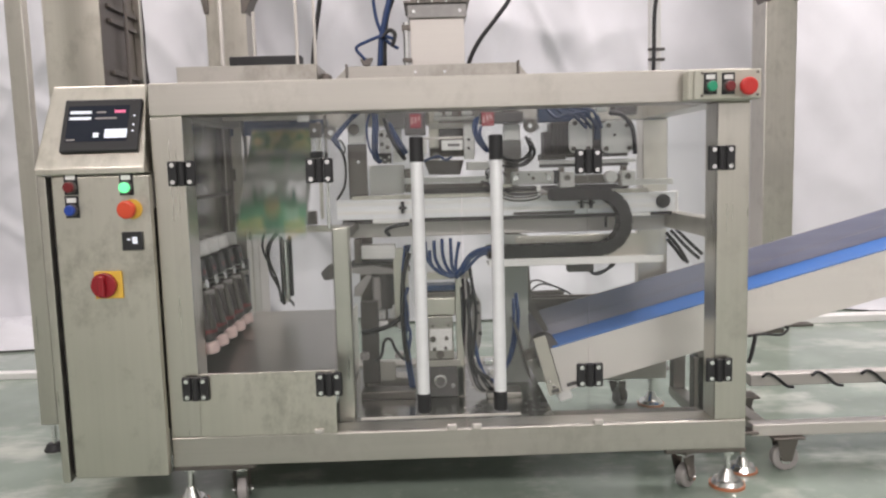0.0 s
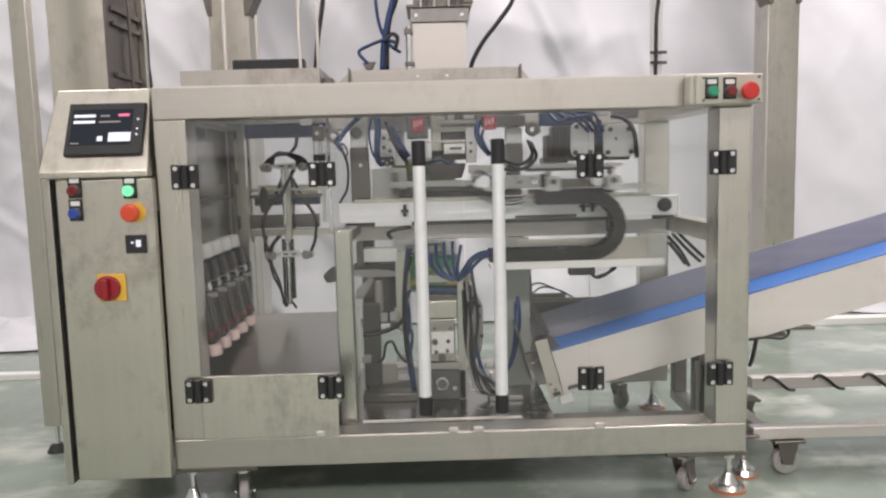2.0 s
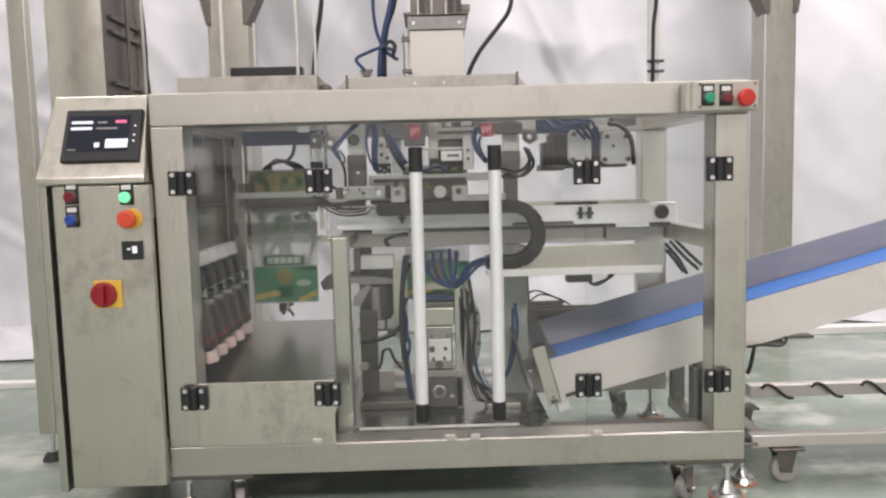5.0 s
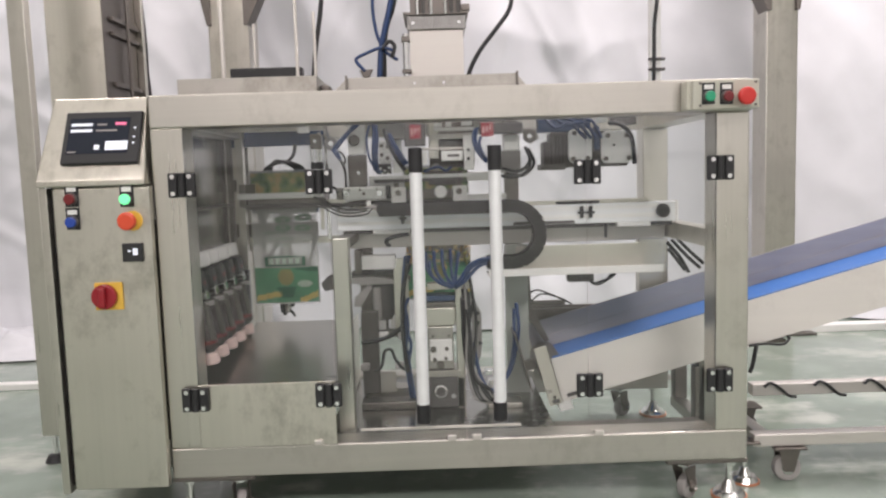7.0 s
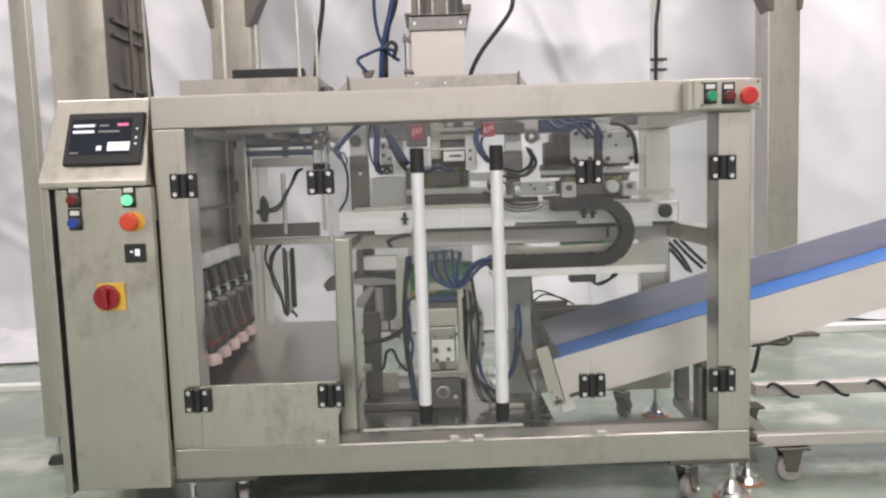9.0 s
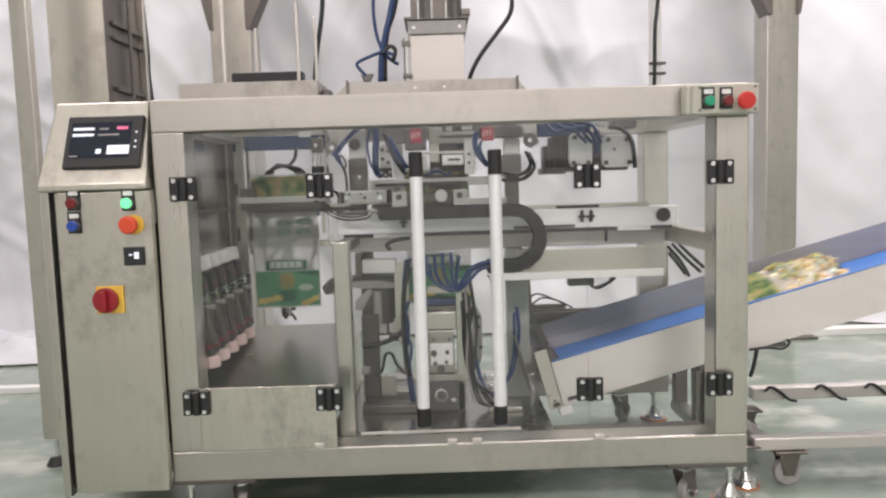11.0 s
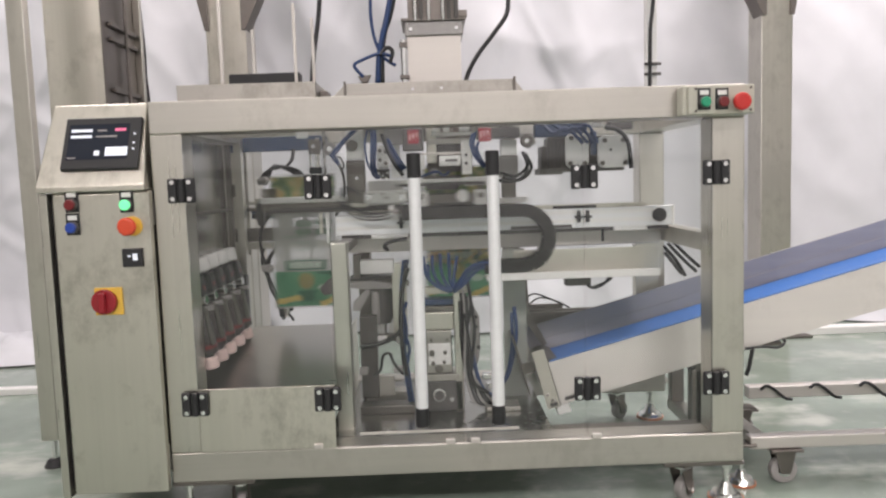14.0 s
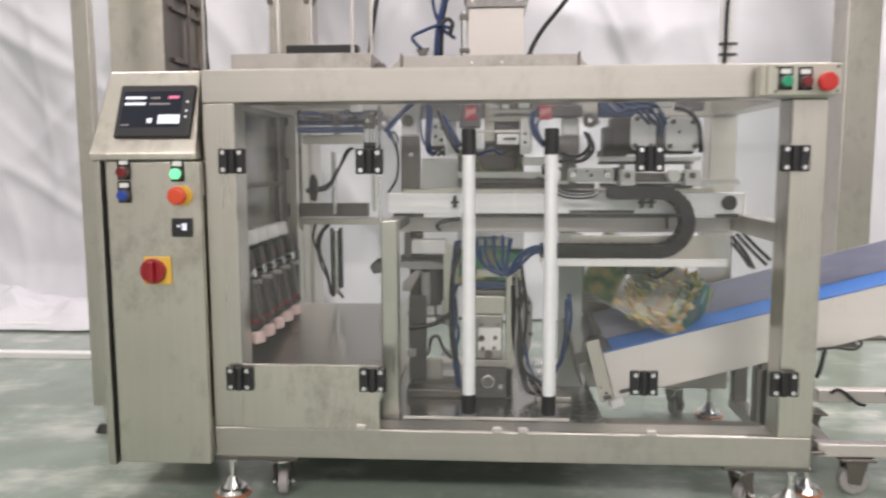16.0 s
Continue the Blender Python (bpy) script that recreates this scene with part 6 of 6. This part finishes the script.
def print_material():
    """The printed picture of vegetables on the pouch's upper band."""
    m = material("printed_food_band", (0.2, 0.3, 0.05), 0.35, 0, 40, 0.1)
    nd, ln = m.node_tree.nodes, m.node_tree.links.new
    co = nd.new("ShaderNodeTexCoord")
    n = nd.new("ShaderNodeTexNoise")
    n.inputs["Scale"].default_value = 24
    n.inputs["Detail"].default_value = 3
    ln(co.outputs["Object"], n.inputs["Vector"])
    r = nd.new("ShaderNodeValToRGB")
    el = r.color_ramp.elements
    el[0].position, el[0].color, el[1].position, el[1].color = 0.34, (0.035, 0.085, 0.025, 1), 0.68, (0.40, 0.27, 0.09, 1)
    for p, c in ((0.44, (0.10, 0.17, 0.05, 1)), (0.52, (0.22, 0.25, 0.08, 1)), (0.58, (0.31, 0.29, 0.11, 1))):
        e = el.new(p)
        e.color = c
    ln(n.outputs[0], r.inputs[0])
    ln(r.outputs[0], nd["Principled BSDF"].inputs["Base Color"])
    return m


FOOD = food_material()
PRINT = print_material()
POUCHGREEN = material("printed_green", (0.075, 0.235, 0.125), 0.32, 0, 20, 0.2, stain=0.6, stain_colour=(0.20, 0.40, 0.24))
POUCHDARK = material("printed_dark_green", (0.03, 0.12, 0.065), 0.35, 0, 20, 0.1)
PALEGREEN = material("printed_pale_green", (0.36, 0.46, 0.37), 0.4, 0, 20, 0.1)
OVALGREEN = material("printed_leaf_green", (0.13, 0.22, 0.15), 0.4, 0, 60, 0.3)
OCHRE = material("printed_ochre", (0.22, 0.21, 0.085), 0.35, 0, 90, 0.45, stain=0.5, stain_colour=(0.10, 0.20, 0.09))
POUCHORANGE = material("printed_straw", (0.50, 0.40, 0.13), 0.35, 0, 20, 0.15)


def hazy_film():
    m = material("hazy_film", (0.78, 0.80, 0.77), 0.22, 0, 12, 0.05, bump=0.6, bump_scale=26, alpha=0.37)
    return m


HAZE = hazy_film()
PW, PH = 0.106, 0.44


def belly(u, v):
    """Half thickness of the pouch at u across (-1..1), v down (0..1)."""
    return 0.002 + 0.026 * (1 - u * u) ** 0.7 * (math.sin(math.pi * min(1, max(0, (v - 0.12) / 0.88)) ** 0.8) ** 0.8 if v > 0.12 else 0) + 0.0015 * noise.noise((u * 4, v * 9, 2))


def sheet(u0, u1, v0, v1, off, nu=14, nv=14, bm=None, keep=None):
    """A piece of the pouch's front (off < 0) or back (off > 0) face."""
    bm = bm or bmesh.new()
    rows = []
    for j in range(nv + 1):
        v = v0 + (v1 - v0) * j / nv
        rows.append([])
        for i in range(nu + 1):
            u = u0 + (u1 - u0) * i / nu
            s = -1 if off < 0 else 1
            rows[-1].append(bm.verts.new((u * PW, s * belly(u, v) + off, -v * PH)))
    for a, b in zip(rows, rows[1:]):
        for i in range(nu):
            c = ((a[i].co + b[i + 1].co) / 2)
            if keep is None or keep(c.x / PW, -c.z / PH):
                bm.faces.new((a[i], a[i + 1], b[i + 1], b[i]))
    return bm


FOLD = 0.71    # how far down the pouch its base folds under


def pouch(label):
    p = new("pouch")
    tagged(p, label, "food pouch", "pouches going through the machine")
    bm = sheet(-1, 1, 0, FOLD, -1e-6, 20, 24)
    sheet(-1, 1, 0, FOLD, 1e-6, 20, 24, bm)
    part("film", bm, HAZE, p, smooth=True)
    bm = sheet(-1, 1, FOLD, 1, -1e-6, 20, 12)
    sheet(-1, 1, FOLD, 1, 1e-6, 20, 12, bm)
    base = part("base", bm, HAZE, p, "folding base of the pouch", smooth=True)
    for off in (-0.0012, 0.0012):
        part("food_picture", sheet(-0.96, 0.96, 0.02, 0.27, off, 20, 8), PRINT, p, "printed picture of vegetables", smooth=True)
        part("green_print", sheet(-0.97, 0.97, 0.72, 0.985, off, 24, 14), POUCHGREEN, base, "printed green lower part", smooth=True)
        for cu, cv in ((0.0, 0.36), (0.6, 0.35), (0.0, 0.42), (0.58, 0.425)):
            part("oval_print", sheet(cu - 0.24, cu + 0.24, cv - 0.026, cv + 0.026, off, 16, 10, keep=lambda u, v, a=cu, b=cv: 0.12 < ((u - a) / 0.24) ** 2 + ((v - b - 0.004) / 0.026) ** 2 < 1), OVALGREEN, p, smooth=True)
        part("text_line", sheet(-0.62, 0.1, 0.455, 0.462, off, 8, 1), OVALGREEN, p)
        part("text_line", sheet(-0.5, 0.3, 0.50, 0.505, off, 8, 1), OVALGREEN, p)
        part("text_line", sheet(-0.3, 0.2, 0.55, 0.555, off, 8, 1), OVALGREEN, p)
        part("title_panel", sheet(-0.62, 0.62, 0.632, 0.708, off * 1.8, 24, 14, keep=lambda u, v: (abs(u) > 0.54 or v < 0.645 or v > 0.695) and v > 0.632 + 0.02 * u * u), POUCHDARK, p, smooth=True)
        for k in range(5):
            part("title_bar", sheet(-0.48 + 0.2 * k, -0.35 + 0.2 * k, 0.65, 0.69, off * 2.4, 2, 3), PALEGREEN, p)
        part("title_foot", sheet(0.3, 0.97, 0.722, 0.755, off * 1.8, 10, 4, keep=lambda u, v: v < 0.72 + 0.05 * u), POUCHDARK, base, smooth=True)
        part("emblem", sheet(-0.24, 0.24, 0.73, 0.86, off * 1.8, 14, 12, keep=lambda u, v: (u / 0.24) ** 2 + ((v - 0.79) / 0.065) ** 2 < 1), OCHRE, base, "small printed emblem")
        part("emblem_shade", sheet(-0.3, 0.3, 0.865, 0.95, off * 1.8, 10, 8, keep=lambda u, v: abs(u) < 0.3 - 1.5 * (v - 0.865)), POUCHDARK, base)
        part("corner_print", sheet(-0.95, -0.15, 0.90, 0.985, off * 1.8, 16, 8, keep=lambda u, v: 0.25 < (v - 0.90) / 0.085 + (u + 0.95) * 0.55 - 0.1 < 0.75), POUCHORANGE, base)
        part("corner_print", sheet(0.4, 0.95, 0.89, 0.985, off * 1.8, 12, 8, keep=lambda u, v: 0.35 < (v - 0.89) / 0.095 - (u - 0.95) * -1.0 + 0.2 < 0.8), POUCHORANGE, base)
        part("gloss_print", sheet(0.34, 0.8, 0.82, 0.87, off * 1.8, 10, 6, keep=lambda u, v: ((u - 0.57) / 0.23) ** 2 + ((v - 0.845) / 0.025) ** 2 < 1), PALEGREEN, base)
    for ob in (base, *base.children):
        ob.data.transform(Matrix.Translation((0, 0, FOLD * PH)))
    base.location = (0, 0, -FOLD * PH)
    return p


def base_pose(g):
    """The pouch's base folded under by g degrees, in the pouch's space."""
    return Matrix.Translation((0, 0, -FOLD * PH)) @ Matrix.Rotation(radians(g), 4, "X")


def food(seed):
    rnd = random.Random(seed)
    bm = bmesh.new()
    for k in range(430):
        v = rnd.uniform(0.31, 0.73)
        u = rnd.uniform(-0.9, 0.9)
        th = max(0.0, belly(u, v) - 0.004)
        r = rnd.uniform(0.008, 0.017)
        m = Matrix.Translation((u * PW, rnd.uniform(-th, th), -v * PH)) @ Euler([rnd.uniform(0, 6) for q in range(3)]).to_matrix().to_4x4() @ Matrix.Diagonal((r * rnd.uniform(1.2, 2.6), r * 0.35, r, 1))
        bmesh.ops.create_icosphere(bm, subdivisions=1, radius=1, matrix=m)
    ob = single("food_portion", bm, FOOD, "loose portion of brown and green chopped vegetables", "food portion", "portions of food", kind="stuff")
    return ob


pouches = [pouch("clear food pouch with green printed base and vegetable picture") for k in range(3)]
foods = [food(11 + k) for k in range(3)]


# ---- movement ----
POUCH_X, POUCH_Y, POUCH_Z = PIV[0], 0.55, 0.927
RIGHT_MOVES = (1.53, 7.74, 13.89)
LEFT_MOVES = (0.18, 4.17, 10.38)
ARM_DOWN = (-0.17, 3.80, 10.01)
ARM_UP = (2.28, 8.52, 14.68)


def ease(f):
    f = min(1.0, max(0.0, f))
    return f * f * (3 - 2 * f) * 0.6 + f * 0.4


def stroke(t):
    """How far the carriage stands left of its right end."""
    s = 0.0
    for a, b in zip(LEFT_MOVES, RIGHT_MOVES):
        if t >= a:
            s = STROKE * ease((t - a) / 0.6)
        if t >= b:
            s = STROKE * (1 - ease((t - b) / 0.55))
    return s


def swing(t):
    """Angle of the suction arm: 0 hangs down, 90 lies under the magazine."""
    g = 90.0
    for a, b in zip(ARM_DOWN, ARM_UP):
        if t >= a:
            g = 90 * (1 - ease((t - a) / 0.32))
        if t >= b:
            g = 90 * ease((t - b) / 0.5)
    return g


def steps(spans):
    """Key times: every tenth within the spans, and the clip's ends."""
    ts = {0.0, 16.0}
    for a, b in spans:
        a, b = max(0, a), min(16, b)
        n = max(1, round((b - a) / 0.1))
        ts |= {round((a + (b - a) * k / n) * FPS) / FPS for k in range(n + 1)}
    return sorted(ts)


def on_belt(x, tilt=0.0, lift=0.0):
    """A pouch lying on the belt with its base leading; x is where its top end lies."""
    z = CZ + (x - CX) * 0.2665 - 0.005 + lift
    return Matrix.Translation((x, 0.41, z)) @ Matrix.Rotation(-CA, 4, "Y") @ Matrix.Rotation(radians(-90 + tilt), 4, "Y") @ Matrix.Rotation(radians(72), 4, "Z")


def tipped(x, y, z, turn):
    """A pouch tipping over on the belt and leaning on the guard; turn: degrees about its face."""
    return Matrix.Translation((x, y, z)) @ Matrix.Rotation(radians(turn * 0.42), 4, "X") @ Matrix.Rotation(radians(turn), 4, "Y")


def landed(x, z, turn):
    """A pouch that stands with the middle of its base on the belt at x, z and tips over."""
    r = Matrix.Rotation(radians(turn * 0.3), 4, "X") @ Matrix.Rotation(radians(turn), 4, "Y")
    return Matrix.Translation(Vector((x, 0.42, z)) + r @ Vector((0, 0, 0.86 * PH))) @ r


def motions():
    moves = [(a - 0.02, a + 0.62) for a in LEFT_MOVES] + [(b - 0.02, b + 0.57) for b in RIGHT_MOVES]
    times = steps(moves)
    base = carriage.location.copy()
    walk(carriage, [(t, Matrix.Translation(base - Vector((stroke(t), 0, 0)))) for t in times])
    for i, ob in enumerate(chain_links):
        walk(ob, [(t, link_pose(i, stroke(t))) for t in times])
    arm_times = steps([(a - 0.02, a + 0.34) for a in ARM_DOWN] + [(b - 0.02, b + 0.52) for b in ARM_UP])
    def arm_pose(g):
        return Matrix.Translation((PIV[0], PIV[1], PIV[2] + ARM_LIFT * g / 90)) @ Matrix.Rotation(radians(-g), 4, "X")

    walk(suction_arm, [(t, arm_pose(swing(t))) for t in arm_times])

    def hang(t, k):
        """Pouch k while the arm holds it and then the carriage takes it along, before it drops."""
        if t < RIGHT_MOVES[k]:
            g = swing(t) if t > ARM_DOWN[k] else 90.0
            if t > ARM_DOWN[k] + 0.34:
                g = 0.0
            return arm_pose(g) @ Matrix.Translation((0, POUCH_Y - PIV[1], POUCH_Z - PIV[2]))
        x = POUCH_X + ease((t - RIGHT_MOVES[k]) / 0.55) * STROKE
        lift = 0.0
        if k < 2:
            f = ease((t - RIGHT_MOVES[k + 1]) / 0.55)
            x, lift = x + f * STROKE, 0.1 * f
        return pose(x, POUCH_Y, POUCH_Z + lift)

    for k, p in enumerate(pouches):
        spans = [(ARM_DOWN[k] - 0.02, ARM_DOWN[k] + 0.34), (RIGHT_MOVES[k] - 0.02, RIGHT_MOVES[k] + 0.57)]
        if k < 2:
            spans.append((RIGHT_MOVES[k + 1] - 0.02, RIGHT_MOVES[k + 1] + 0.57))
        rows = [(t, hang(t, k)) for t in steps(spans)]
        if k < 2:
            d = 15.42 if k else 9.27
            xc = POUCH_X + 2 * STROKE
            rows = [r for r in rows if r[0] < d]
            rows += [(d, pose(xc, POUCH_Y, POUCH_Z + 0.1)), (d + 0.1, pose(xc, POUCH_Y - 0.02, POUCH_Z + 0.05)), (d + 0.18, tipped(1.20, 0.47, 0.85, -4)),
                     (d + 0.28, landed(1.243, 0.42, -14)), (d + 0.38, landed(1.272, 0.405, -26)),
                     (d + 0.48, landed(1.316, 0.411, -43))]
            if k == 0:
                rows += [(d + 0.58, landed(1.357, 0.424, -62)), (d + 0.75, tipped(1.05, 0.42, 0.45, -92)), (d + 1.0, on_belt(1.1))]
                rows += [(11.3, on_belt(1.888)), (11.6, on_belt(1.888 + 0.195)), (12.6, on_belt(2.7)), (16.0, on_belt(2.72))]
            else:
                rows += [(16.0, landed(1.357, 0.424, -62))]
        walk(p, rows)
        base = [c for c in p.children if c.name.startswith("base")][0]
        if k < 2:
            walk(base, [(0.0, base_pose(0)), (d + 0.1, base_pose(0)), (d + 0.22, base_pose(62)), (d + 0.48, base_pose(50)), (16.0, base_pose(50))])
        # the food waits in the spout, drops in, then goes with the pouch
        fill = (4.9, 10.9, 99)[k]
        wait = pose(POUCH_X + STROKE, POUCH_Y, 2.4)
        if fill < 16:
            walk(foods[k], [(0.0, wait), (fill, wait), (fill + 0.4, pose(POUCH_X + STROKE, POUCH_Y, POUCH_Z))] + [r for r in rows if r[0] > fill + 0.6])
        else:
            walk(foods[k], [(0.0, wait), (16.0, wait)])


motions()
